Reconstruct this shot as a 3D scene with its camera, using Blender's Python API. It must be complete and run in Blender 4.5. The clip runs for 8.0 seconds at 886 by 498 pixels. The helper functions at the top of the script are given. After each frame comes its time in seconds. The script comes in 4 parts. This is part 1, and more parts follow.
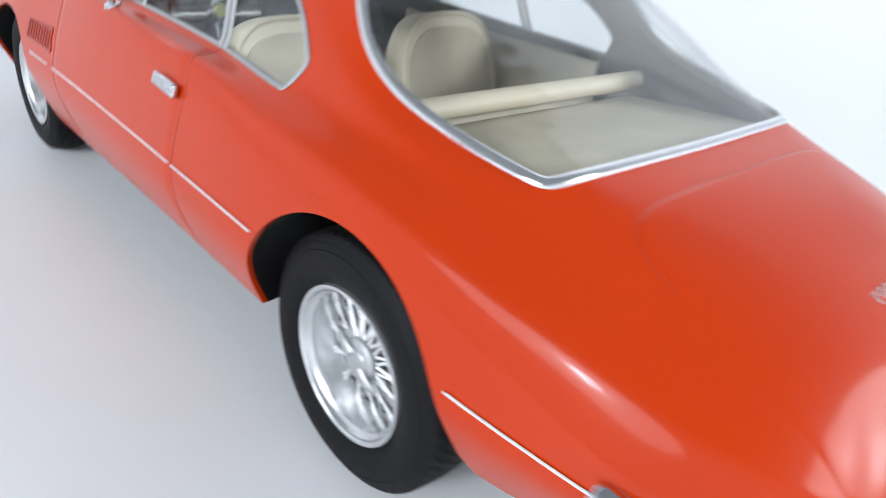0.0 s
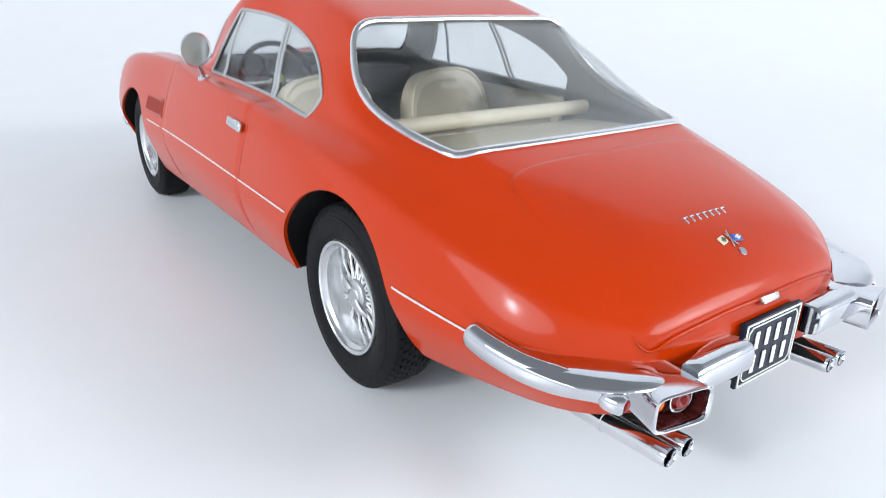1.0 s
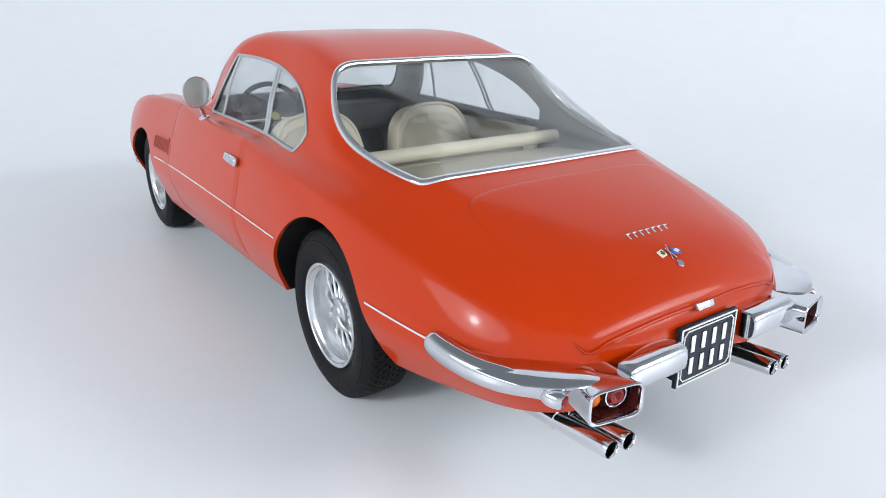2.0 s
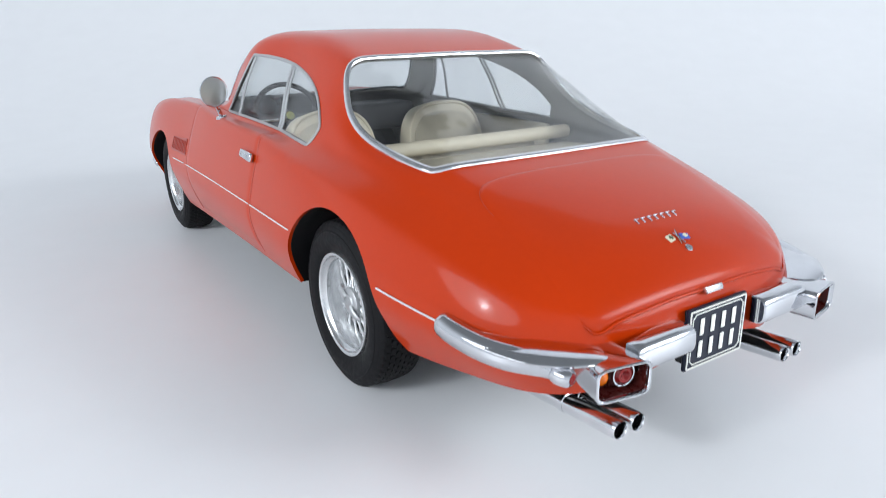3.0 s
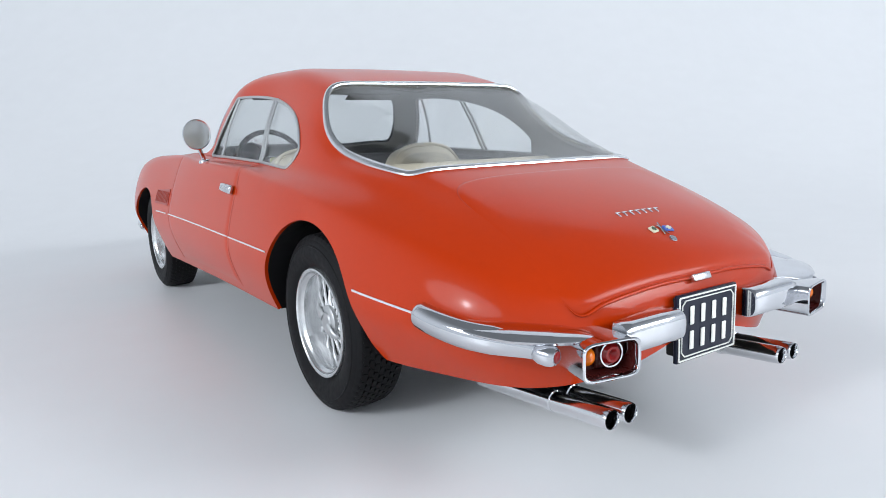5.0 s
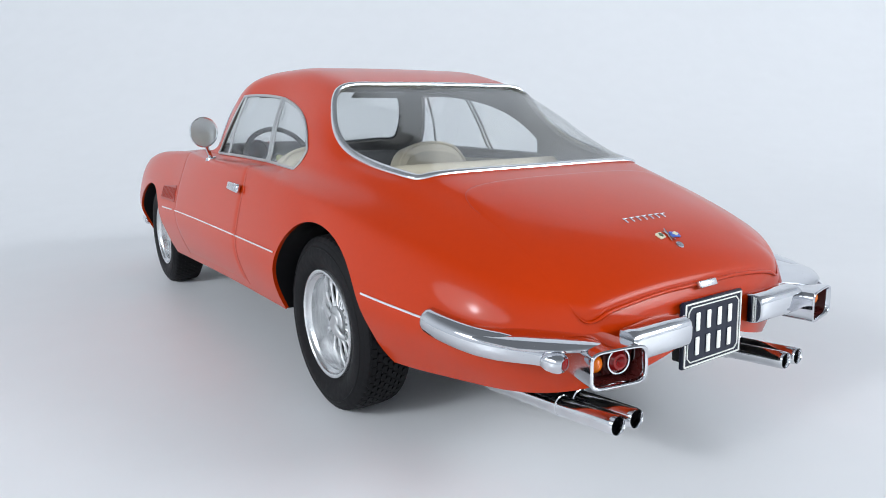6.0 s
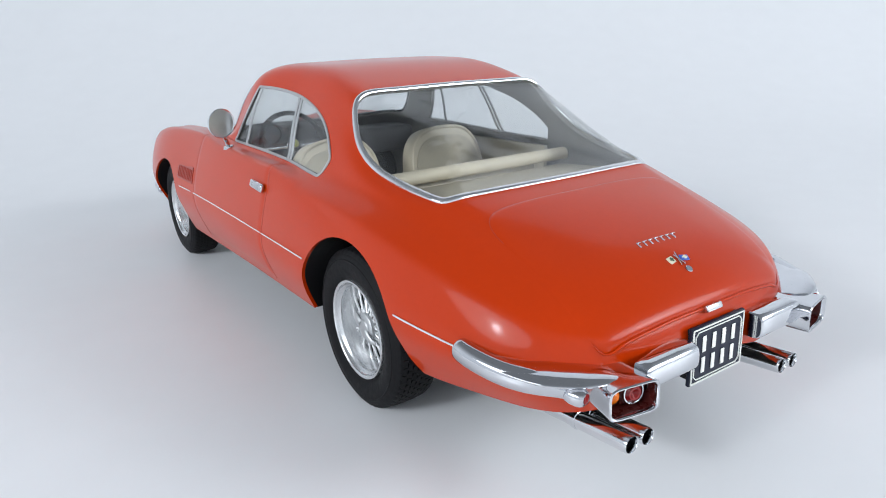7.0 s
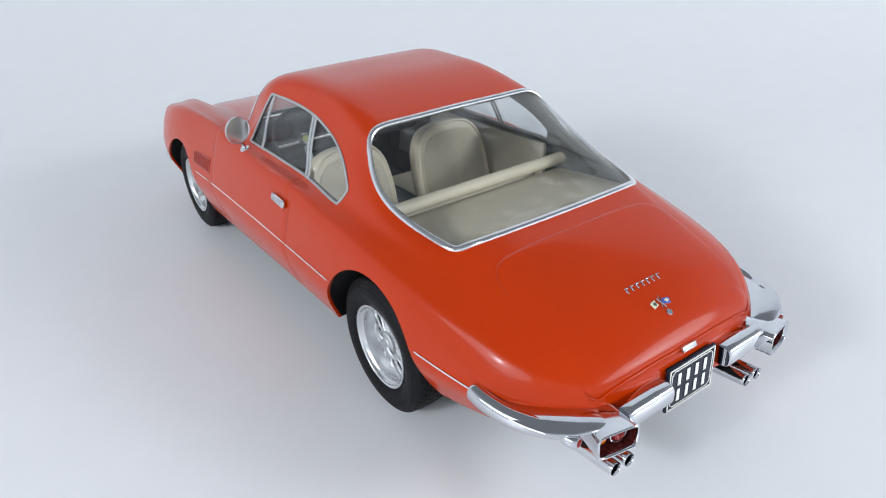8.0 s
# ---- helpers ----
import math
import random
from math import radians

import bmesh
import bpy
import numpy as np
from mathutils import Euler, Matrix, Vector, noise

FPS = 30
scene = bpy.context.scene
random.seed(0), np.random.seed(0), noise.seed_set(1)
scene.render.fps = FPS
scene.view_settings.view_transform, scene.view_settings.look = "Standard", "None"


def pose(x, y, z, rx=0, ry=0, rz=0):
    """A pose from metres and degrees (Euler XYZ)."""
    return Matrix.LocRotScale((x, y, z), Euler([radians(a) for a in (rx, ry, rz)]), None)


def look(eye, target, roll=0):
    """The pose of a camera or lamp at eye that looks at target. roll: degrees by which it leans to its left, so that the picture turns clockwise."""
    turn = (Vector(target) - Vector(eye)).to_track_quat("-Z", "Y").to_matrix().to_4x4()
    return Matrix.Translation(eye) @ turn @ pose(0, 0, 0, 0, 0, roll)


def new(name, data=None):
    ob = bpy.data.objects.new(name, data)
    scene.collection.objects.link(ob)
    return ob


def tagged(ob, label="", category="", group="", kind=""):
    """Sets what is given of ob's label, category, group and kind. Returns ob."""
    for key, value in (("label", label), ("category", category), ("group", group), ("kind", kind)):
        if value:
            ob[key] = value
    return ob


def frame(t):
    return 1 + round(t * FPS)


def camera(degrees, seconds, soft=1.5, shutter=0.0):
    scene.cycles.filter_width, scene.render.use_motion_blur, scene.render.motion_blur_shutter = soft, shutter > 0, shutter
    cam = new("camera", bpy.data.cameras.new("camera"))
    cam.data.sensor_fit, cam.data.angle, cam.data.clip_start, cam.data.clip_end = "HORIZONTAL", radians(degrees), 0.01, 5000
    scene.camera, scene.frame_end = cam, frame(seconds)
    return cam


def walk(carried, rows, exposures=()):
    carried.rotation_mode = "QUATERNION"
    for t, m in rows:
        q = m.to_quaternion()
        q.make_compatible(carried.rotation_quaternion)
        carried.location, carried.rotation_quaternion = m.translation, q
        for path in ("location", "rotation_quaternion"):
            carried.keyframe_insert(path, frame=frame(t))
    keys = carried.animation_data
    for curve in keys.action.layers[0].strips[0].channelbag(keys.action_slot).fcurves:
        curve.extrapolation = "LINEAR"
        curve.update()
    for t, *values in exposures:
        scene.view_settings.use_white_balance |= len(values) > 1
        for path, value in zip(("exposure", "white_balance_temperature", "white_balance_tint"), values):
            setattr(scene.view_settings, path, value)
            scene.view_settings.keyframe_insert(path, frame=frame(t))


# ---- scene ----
# A die-cast model coupe on a white paper sweep. All lengths below are those of the full-size car; S brings them to the model's.
S = 1 / 18

cam = camera(66.74, 8.0, soft=0.9, shutter=0.5)
# seconds, eye (x, y, z) in car metres, yaw, pitch, roll in degrees
ROWS = [
    (0, -1.4704, -2.3249, 1.3097, -44.46, -27.31, 6.40),
    (0.2, -1.4585, -2.5501, 1.2544, -43.62, -24.17, 4.89),
    (0.4, -1.4904, -2.6911, 1.2099, -42.48, -24.92, 4.89),
    (0.5, -1.4812, -2.7385, 1.1849, -42.15, -25.11, 4.01),
    (0.6, -1.4650, -2.8158, 1.2070, -41.82, -24.73, 3.25),
    (0.7, -1.4972, -2.9127, 1.2499, -40.63, -24.11, 2.76),
    (0.8, -1.5875, -3.0255, 1.2878, -38.80, -22.68, 2.85),
    (0.9, -1.6515, -3.0997, 1.3204, -37.35, -22.22, 1.95),
    (1, -1.6700, -3.1390, 1.3190, -35.90, -21.42, 1.21),
    (1.5, -1.6560, -3.2860, 1.3540, -35.32, -19.33, -0.03),
    (2.8, -1.6930, -3.4590, 1.3630, -33.13, -18.23, -0.92),
    (3, -1.6822, -3.4466, 1.2949, -33.09, -17.94, -1.06),
    (3.5, -1.6839, -3.4611, 1.2286, -32.95, -15.64, -2.39),
    (4, -1.6595, -3.4712, 1.0696, -33.46, -11.18, -1.66),
    (4.5, -1.6556, -3.4781, 0.9784, -33.95, -9.60, -2.04),
    (6, -1.6788, -3.4733, 1.0223, -33.79, -10.35, -1.57),
    (6.5, -1.7432, -3.4763, 1.1656, -33.61, -12.77, -1.71),
    (7, -1.7878, -3.4786, 1.3878, -33.95, -17.19, -2.40),
    (7.5, -1.8107, -3.5034, 1.6849, -34.54, -22.31, -3.03),
    (8, -1.8518, -3.5154, 2.0443, -33.80, -26.86, -3.68),
]


def eye_pose(x, y, z, yaw, pitch, roll):
    turn = Matrix.Rotation(radians(yaw), 4, "Z") @ Matrix.Rotation(radians(90 + pitch), 4, "X") @ Matrix.Rotation(radians(roll), 4, "Z")
    return Matrix.Translation((x * S, y * S, z * S)) @ turn


walk(cam, [(t, eye_pose(*r)) for t, *r in ROWS],
     exposures=[(0.0, 0.46), (0.8, 0.44), (1.5, 0.30), (3.0, 0.18), (4.5, 0.11), (6.5, 0.10), (8.0, 0.08)])

# ---- light ----
world = bpy.data.worlds.new("studio")
scene.world = world
world.use_nodes = True
wnt = world.node_tree
wbg = wnt.nodes["Background"]
# pale walls low down, a dim ceiling above
wco, wsep, wrng, wmix = (wnt.nodes.new("ShaderNode" + k) for k in ("TexCoord", "SeparateXYZ", "MapRange", "Mix"))
wmix.data_type = "RGBA"
wrng.interpolation_type = "SMOOTHSTEP"
wrng.inputs["From Min"].default_value, wrng.inputs["From Max"].default_value = 0.25, 0.80
wmix.inputs["A"].default_value = (0.82 * 0.80, 0.90 * 0.80, 0.80, 1)
wmix.inputs["B"].default_value = (0.82 * 0.22, 0.90 * 0.22, 0.22, 1)
wnt.links.new(wco.outputs["Generated"], wsep.inputs[0])
wnt.links.new(wsep.outputs["Z"], wrng.inputs["Value"])
wnt.links.new(wrng.outputs[0], wmix.inputs["Factor"])
wnt.links.new(wmix.outputs["Result"], wbg.inputs[0])
wbg.inputs[1].default_value = 1.0


def area_lamp(name, eye, target, sx, sy, watts, colour):
    la = bpy.data.lights.new(name, "AREA")
    la.shape, la.size, la.size_y, la.energy, la.color = "ELLIPSE", sx, sy, watts, colour
    ob = new(name, la)
    ob.matrix_world = look(eye, target)
    return ob


COOL = (0.90, 0.95, 1.0)
# a small shaded lamp to the left and a softbox to the right, each brightest in the middle of its diffuser
for w, h_, watts in ((1.05, 0.34, 2.0), (0.74, 0.25, 1.0), (0.50, 0.18, 0.95), (0.32, 0.125, 0.95), (0.18, 0.08, 0.9), (0.08, 0.05, 1.0)):
    area_lamp("lamp_left", (-0.90, -0.21, 0.45), (-0.03, -0.10, 0.03), w, h_, watts, COOL)
for w, h_, watts in ((0.90, 0.46, 3.4), (0.56, 0.20, 2.9), (0.34, 0.10, 2.0)):
    area_lamp("softbox_right", (0.60, -0.89, 0.44), (0.0, -0.10, 0.03), w, h_, watts, COOL)


# ---- materials ----
def material(name, colour, rough=0.5, metal=0.0, coat=0.0, grain=0.0, scale=200.0, bump=0.0, spec=0.5, trans=0.0):
    """A principled surface whose colour and roughness vary at two scales, with a fine relief."""
    m = bpy.data.materials.new(name)
    m.use_nodes = True
    nt = m.node_tree
    b = nt.nodes["Principled BSDF"]
    b.inputs["Base Color"].default_value = (*colour, 1)
    b.inputs["Roughness"].default_value = rough
    b.inputs["Metallic"].default_value = metal
    b.inputs["Coat Weight"].default_value = coat
    b.inputs["Coat Roughness"].default_value = 0.10
    b.inputs["Specular IOR Level"].default_value = spec
    b.inputs["Transmission Weight"].default_value = trans
    if grain or bump:
        co = nt.nodes.new("ShaderNodeTexCoord")
        n1, n2 = nt.nodes.new("ShaderNodeTexNoise"), nt.nodes.new("ShaderNodeTexNoise")
        n1.inputs["Scale"].default_value, n2.inputs["Scale"].default_value = scale, scale * 0.08
        n1.inputs["Detail"].default_value = n2.inputs["Detail"].default_value = 4
        nt.links.new(co.outputs["Object"], n1.inputs["Vector"])
        nt.links.new(co.outputs["Object"], n2.inputs["Vector"])
        mix = nt.nodes.new("ShaderNodeMath")
        mix.operation = "ADD"
        nt.links.new(n1.outputs["Fac"], mix.inputs[0])
        nt.links.new(n2.outputs["Fac"], mix.inputs[1])
        rng = nt.nodes.new("ShaderNodeMapRange")
        rng.inputs["From Min"].default_value, rng.inputs["From Max"].default_value = 0.6, 1.4
        rng.inputs["To Min"].default_value, rng.inputs["To Max"].default_value = 1 - grain, 1 + grain
        nt.links.new(mix.outputs[0], rng.inputs["Value"])
        hsv = nt.nodes.new("ShaderNodeHueSaturation")
        hsv.inputs["Color"].default_value = (*colour, 1)
        nt.links.new(rng.outputs[0], hsv.inputs["Value"])
        nt.links.new(hsv.outputs[0], b.inputs["Base Color"])
        rr = nt.nodes.new("ShaderNodeMath")
        rr.operation = "MULTIPLY"
        rr.inputs[1].default_value = rough
        nt.links.new(rng.outputs[0], rr.inputs[0])
        nt.links.new(rr.outputs[0], b.inputs["Roughness"])
        if bump:
            bp = nt.nodes.new("ShaderNodeBump")
            bp.inputs["Strength"].default_value, bp.inputs["Distance"].default_value = bump, 0.0004
            nt.links.new(n1.outputs["Fac"], bp.inputs["Height"])
            nt.links.new(bp.outputs[0], b.inputs["Normal"])
    return m


def glass_material(name, tint, gloss_rough=0.02):
    m = bpy.data.materials.new(name)
    m.use_nodes = True
    nt = m.node_tree
    nt.nodes.remove(nt.nodes["Principled BSDF"])
    out = nt.nodes["Material Output"]
    tr, gl, mx, fr = (nt.nodes.new("ShaderNode" + k) for k in ("BsdfTransparent", "BsdfGlossy", "MixShader", "LayerWeight"))
    tr.inputs["Color"].default_value = (*tint, 1)
    gl.inputs["Roughness"].default_value = gloss_rough
    fr.inputs["Blend"].default_value = 0.5
    pw, mr = nt.nodes.new("ShaderNodeMath"), nt.nodes.new("ShaderNodeMapRange")
    pw.operation = "POWER"
    pw.inputs[1].default_value = 5.0
    mr.inputs["To Min"].default_value, mr.inputs["To Max"].default_value = 0.065, 0.9
    co, no, bp = (nt.nodes.new("ShaderNode" + k) for k in ("TexCoord", "TexNoise", "Bump"))
    no.inputs["Scale"].default_value, no.inputs["Detail"].default_value = 70.0, 2.0
    bp.inputs["Strength"].default_value, bp.inputs["Distance"].default_value = 0.7, 0.002
    nt.links.new(co.outputs["Object"], no.inputs["Vector"])
    nt.links.new(no.outputs["Fac"], bp.inputs["Height"])
    nt.links.new(bp.outputs[0], gl.inputs["Normal"])
    nt.links.new(fr.outputs["Facing"], pw.inputs[0])
    nt.links.new(pw.outputs[0], mr.inputs["Value"])
    nt.links.new(mr.outputs[0], mx.inputs[0])
    nt.links.new(tr.outputs[0], mx.inputs[1])
    nt.links.new(gl.outputs[0], mx.inputs[2])
    nt.links.new(mx.outputs[0], out.inputs["Surface"])
    return m


PAINT = material("red_lacquer", (0.455, 0.0310, 0.0010), 0.30, 0.0, 0.53, 0.03, 900, 0.0, 0.05)
# panel gaps are not cut; this darker red paints their shade on raised tubes
GAP_SHADE = material("gap_shade_red", (0.36, 0.024, 0.003), 0.5)
TRIM_CHROME = material("trim_chrome", (0.80, 0.81, 0.83), 0.24, 1.0, 0, 0.05, 400)
CHROME = material("chrome", (0.66, 0.67, 0.70), 0.075, 1.0, 0, 0.05, 400)
PIPE_CHROME = material("pipe_chrome", (0.70, 0.71, 0.73), 0.09, 1.0, 0, 0.05, 400)
SATIN = material("satin_silver", (0.66, 0.67, 0.69), 0.24, 1.0, 0, 0.06, 700, 0.05)
SILVER = material("silver_paint", (0.48, 0.49, 0.50), 0.42, 0.75, 0, 0.05, 700, 0.03)
SILVER_RIM = material("silver_rim", (0.70, 0.71, 0.72), 0.22, 0.9, 0, 0.05, 700, 0.03)
SPOKE = material("bright_wire", (0.84, 0.85, 0.86), 0.35, 0.6, 0, 0.05, 700)
RUBBER = material("tyre_rubber", (0.007, 0.007, 0.008), 0.58, 0, 0, 0.25, 900, 0.12, 0.14)
BLACK = material("black_plastic", (0.008, 0.008, 0.009), 0.5, 0, 0, 0.2, 500, 0.05, 0.2)
BEIGE = material("beige_leather", (0.68, 0.60, 0.46), 0.55, 0, 0, 0.12, 700, 0.12)
DASH = material("dark_grey_dash", (0.045, 0.045, 0.05), 0.6, 0, 0, 0.15, 700, 0.05, 0.2)
CARPET = material("beige_felt", (0.54, 0.48, 0.37), 0.9, 0, 0, 0.18, 2600, 0.35)
LINING = material("grey_lining", (0.20, 0.19, 0.175), 0.8, 0, 0, 0.15, 1500, 0.15)
WHITE_PAINT = material("white_print", (0.85, 0.85, 0.80), 0.5, 0, 0, 0.03, 900)
PLATE_BLACK = material("plate_black", (0.010, 0.013, 0.028), 0.35, 0, 0, 0.1, 900, 0.0, 0.25)
BLUE_ENAMEL = material("blue_enamel", (0.03, 0.10, 0.45), 0.3, 0, 0.5, 0.05, 900)
CREAM_ENAMEL = material("cream_enamel", (0.70, 0.68, 0.50), 0.3, 0, 0.5, 0.05, 900)
YELLOW_ENAMEL = material("yellow_enamel", (0.55, 0.56, 0.16), 0.3, 0, 0.5, 0.05, 900)
GREEN_ENAMEL = material("dark_enamel", (0.05, 0.09, 0.05), 0.4, 0, 0.5, 0.05, 900)
AMBER = material("amber_lens", (0.72, 0.15, 0.004), 0.2, 0, 0.35, 0.05, 900, 0.0, 0.3)
RED_LENS = material("red_lens", (0.22, 0.006, 0.006), 0.18, 0, 0.35, 0.05, 900, 0.0, 0.3)
BOWL = material("lamp_bowl", (0.055, 0.009, 0.008), 0.28, 0, 0, 0.1, 900, 0.0, 0.3)
# darker red that paints in the shade of the vent's recess
VENT_SHADE = material("vent_shade_red", (0.30, 0.020, 0.005), 0.5, 0, 0.3, 0.05, 900)
GLASS = glass_material("clear_glass", (0.97, 0.98, 0.98))
PAPER = material("white_paper", (0.79, 0.80, 0.82), 0.42, 0, 0, 0.018, 60, 0.02)


# ---- mesh helpers ----
def finish(me, mats, sharp=38):
    for m in mats:
        me.materials.append(m)
    me.polygons.foreach_set("use_smooth", [True] * len(me.polygons))
    me.set_sharp_from_angle(angle=radians(sharp))
    me.update()
    return me


def part(name, geo, mat, parent=None, label="", sharp=38, at=None):
    """Links geo, a bmesh or (points, faces) in car metres, as one mesh object under parent."""
    me = bpy.data.meshes.new(name)
    if isinstance(geo, tuple):
        me.from_pydata([tuple(S * c for c in p) for p in geo[0]], [], geo[1])
    else:
        bmesh.ops.recalc_face_normals(geo, faces=geo.faces)
        bmesh.ops.scale(geo, vec=(S, S, S), verts=geo.verts)
        geo.to_mesh(me)
        geo.free()
    finish(me, mat if isinstance(mat, (list, tuple)) else [mat], sharp)
    ob = new(name, me)
    if parent is not None:
        ob.parent = parent
    if at is not None:
        ob.matrix_basis = at
    if label:
        ob["label"] = label
    return ob


def box(bm, centre, size, turn=None, bevel=0.0, segments=2):
    m = Matrix.Translation(centre) @ (turn or Matrix()) @ Matrix.Diagonal((*size, 1))
    r = bmesh.ops.create_cube(bm, size=1.0, matrix=m)
    if bevel:
        edges = list({e for v in r["verts"] for e in v.link_edges})
        bmesh.ops.bevel(bm, geom=edges, offset=bevel, segments=segments, affect="EDGES", profile=0.5)
    return bm


def lathe(profile, n=48, closed=False, axis="X"):
    """Points and faces of a profile of (along, radius) turned about the axis."""
    pts, faces = [], []
    k = len(profile)
    for i in range(n):
        a = 2 * math.pi * i / n
        for h, r in profile:
            pts.append((h, r * math.cos(a), r * math.sin(a)) if axis == "X" else (r * math.cos(a), h, r * math.sin(a)))
    for i in range(n):
        j = (i + 1) % n
        for q in range(k if closed else k - 1):
            w = (q + 1) % k
            faces.append((i * k + q, i * k + w, j * k + w, j * k + q))
    return pts, faces


def tube(path, radius, closed=False, n=8, ups=None, flat=1.0):
    """A bar swept along a path. radius: one number or one for each point; flat: its height against ups to its width."""
    path = [Vector(p) for p in path]
    k = len(path)
    pts, faces = [], []
    up = Vector((0, 0, 1))
    for i, p in enumerate(path):
        a = path[i - 1] if (i or closed) else p
        b = path[(i + 1) % k] if (i < k - 1 or closed) else p
        d = (b - a).normalized()
        u = Vector(ups[i]) if ups else up
        side = d.cross(u)
        if side.length < 1e-5:
            side = d.cross(Vector((1, 0, 0)))
        side.normalize()
        u = side.cross(d).normalized()
        r = radius[i] if isinstance(radius, (list, tuple)) else radius
        for q in range(n):
            w = 2 * math.pi * q / n
            pts.append(tuple(p + side * (r * math.cos(w)) + u * (r * flat * math.sin(w))))
    for i in range(k if closed else k - 1):
        j = (i + 1) % k
        for q in range(n):
            w = (q + 1) % n
            faces.append((i * n + q, i * n + w, j * n + w, j * n + q))
    if not closed:
        faces.append(tuple(range(n))[::-1])
        faces.append(tuple((k - 1) * n + q for q in range(n)))
    return pts, faces


def joined(*geos):
    pts, faces = [], []
    for p, f in geos:
        o = len(pts)
        pts += list(p)
        faces += [tuple(i + o for i in q) for q in f]
    return pts, faces


def round_curve(points, n=8, closed=True):
    """A smooth Catmull-Rom curve through points of any dimension."""
    p = [np.array(q, float) for q in points]
    k, out = len(p), []
    for i in range(k if closed else k - 1):
        a = p[i - 1] if (i or closed) else p[0]
        b, c = p[i], p[(i + 1) % k]
        d = p[(i + 2) % k] if (i + 2 < k or closed) else p[-1]
        for s in range(n):
            t = s / n
            out.append(0.5 * (2 * b + (c - a) * t + (2 * a - 5 * b + 4 * c - d) * t ** 2 + (3 * b - a - 3 * c + d) * t ** 3))
    if not closed:
        out.append(p[-1])
    return out


def cut_corners(points, rounds=3):
    """A closed outline whose corners are cut again and again until they are round."""
    p = [np.array(q, float) for q in points]
    for _ in range(rounds):
        p = [q for a, b in zip(p, p[1:] + p[:1]) for q in (.75 * a + .25 * b, .25 * a + .75 * b)]
    return p


# ---- the body's lines: each runs from nose (+y) to tail (-y) ----
def line(*knots):
    """A monotone smooth curve through (y, value) knots."""
    ky = np.array([a for a, _ in knots])[::-1]
    kv = np.array([b for _, b in knots])[::-1]
    h, dl = np.diff(ky), np.diff(kv) / np.diff(ky)
    m = np.r_[dl[0], np.where(dl[1:] * dl[:-1] > 0, 2 * dl[1:] * dl[:-1] / np.where(dl[1:] + dl[:-1] == 0, 1, dl[1:] + dl[:-1]), 0), dl[-1]]

    def at(y):
        i = np.clip(np.searchsorted(ky, y) - 1, 0, len(h) - 1)
        t = (y - ky[i]) / h[i]
        return (kv[i] * (1 + 2 * t) * (1 - t) ** 2 + h[i] * m[i] * t * (1 - t) ** 2 + kv[i + 1] * t * t * (3 - 2 * t) + h[i] * m[i + 1] * t * t * (t - 1))
    return at


NOSE, TAIL = 2.41, -2.335
ZR = line((2.45, .76), (1.8, .81), (1.2, .880), (.68, .928), (.555, .943), (.125, 1.272), (-.15, 1.314), (-.5, 1.307), (-.92, 1.214), (-1.3, 1.035), (-1.6, .88), (-1.8, .833), (-2.1, .725), (-2.222, .668), (-2.335, .607))
X3 = line((2.45, .36), (1.8, .38), (1.2, .42), (.62, .53), (.35, .60), (.02, .545), (-.44, .508), (-.8, .520), (-1.0, .541), (-1.09, .557), (-1.26, .564), (-1.6, .518), (-1.8, .49), (-2.1, .455), (-2.335, .43))
Z3 = line((2.45, .70), (1.8, .785), (1.2, .868), (.62, .914), (.35, .925), (.02, 1.195), (-.44, 1.174), (-.7, 1.152), (-.93, 1.102), (-1.0, 1.066), (-1.09, 1.010), (-1.26, .930), (-1.6, .860), (-1.8, .80), (-2.1, .672), (-2.335, .55))
X5 = line((2.45, .49), (1.8, .505), (1.2, .565), (.62, .62), (.24, .638), (-.5, .625), (-.9, .645), (-1.2, .655), (-1.6, .625), (-1.8, .60), (-2.1, .555), (-2.335, .53))
Z5 = line((2.45, .865), (1.8, .896), (1.2, .906), (.8, .922), (.55, .926), (.24, .912), (-.5, .885), (-.9, .868), (-1.2, .845), (-1.6, .80), (-1.8, .75), (-2.1, .62), (-2.335, .52))
X7 = line((2.45, .712), (1.8, .726), (1.5, .720), (1.2, .708), (.8, .70), (.3, .725), (-.5, .735), (-.9, .745), (-1.3, .745), (-1.6, .725), (-1.8, .70), (-2.1, .64), (-2.335, .62))
Z7 = line((2.45, .83), (1.8, .862), (1.5, .880), (1.2, .888), (.8, .892), (.3, .858), (-.5, .845), (-.9, .825), (-1.3, .785), (-1.6, .735), (-1.8, .69), (-2.1, .575), (-2.335, .48))
X8 = line((2.45, .785), (1.8, .805), (1.3, .825), (.6, .812), (-.5, .803), (-1.0, .804), (-1.3, .80), (-1.64, .779), (-1.967, .731), (-2.1, .705), (-2.2, .69), (-2.335, .685))
Z8 = line((2.45, .55), (1.8, .565), (1.3, .58), (.6, .585), (-.5, .57), (-1.0, .561), (-1.3, .55), (-1.64, .525), (-1.967, .50), (-2.1, .487), (-2.2, .477), (-2.335, .462))
X10 = line((2.45, .66), (1.8, .70), (1.3, .74), (.6, .75), (-.5, .75), (-1.1, .75), (-1.5, .715), (-1.74, .675), (-2.02, .60), (-2.2, .57), (-2.335, .55))
Z10 = line((2.45, .27), (1.8, .275), (1.3, .28), (.6, .30), (-.5, .315), (-1.1, .315), (-1.5, .295), (-1.74, .290), (-2.02, .298), (-2.335, .300))


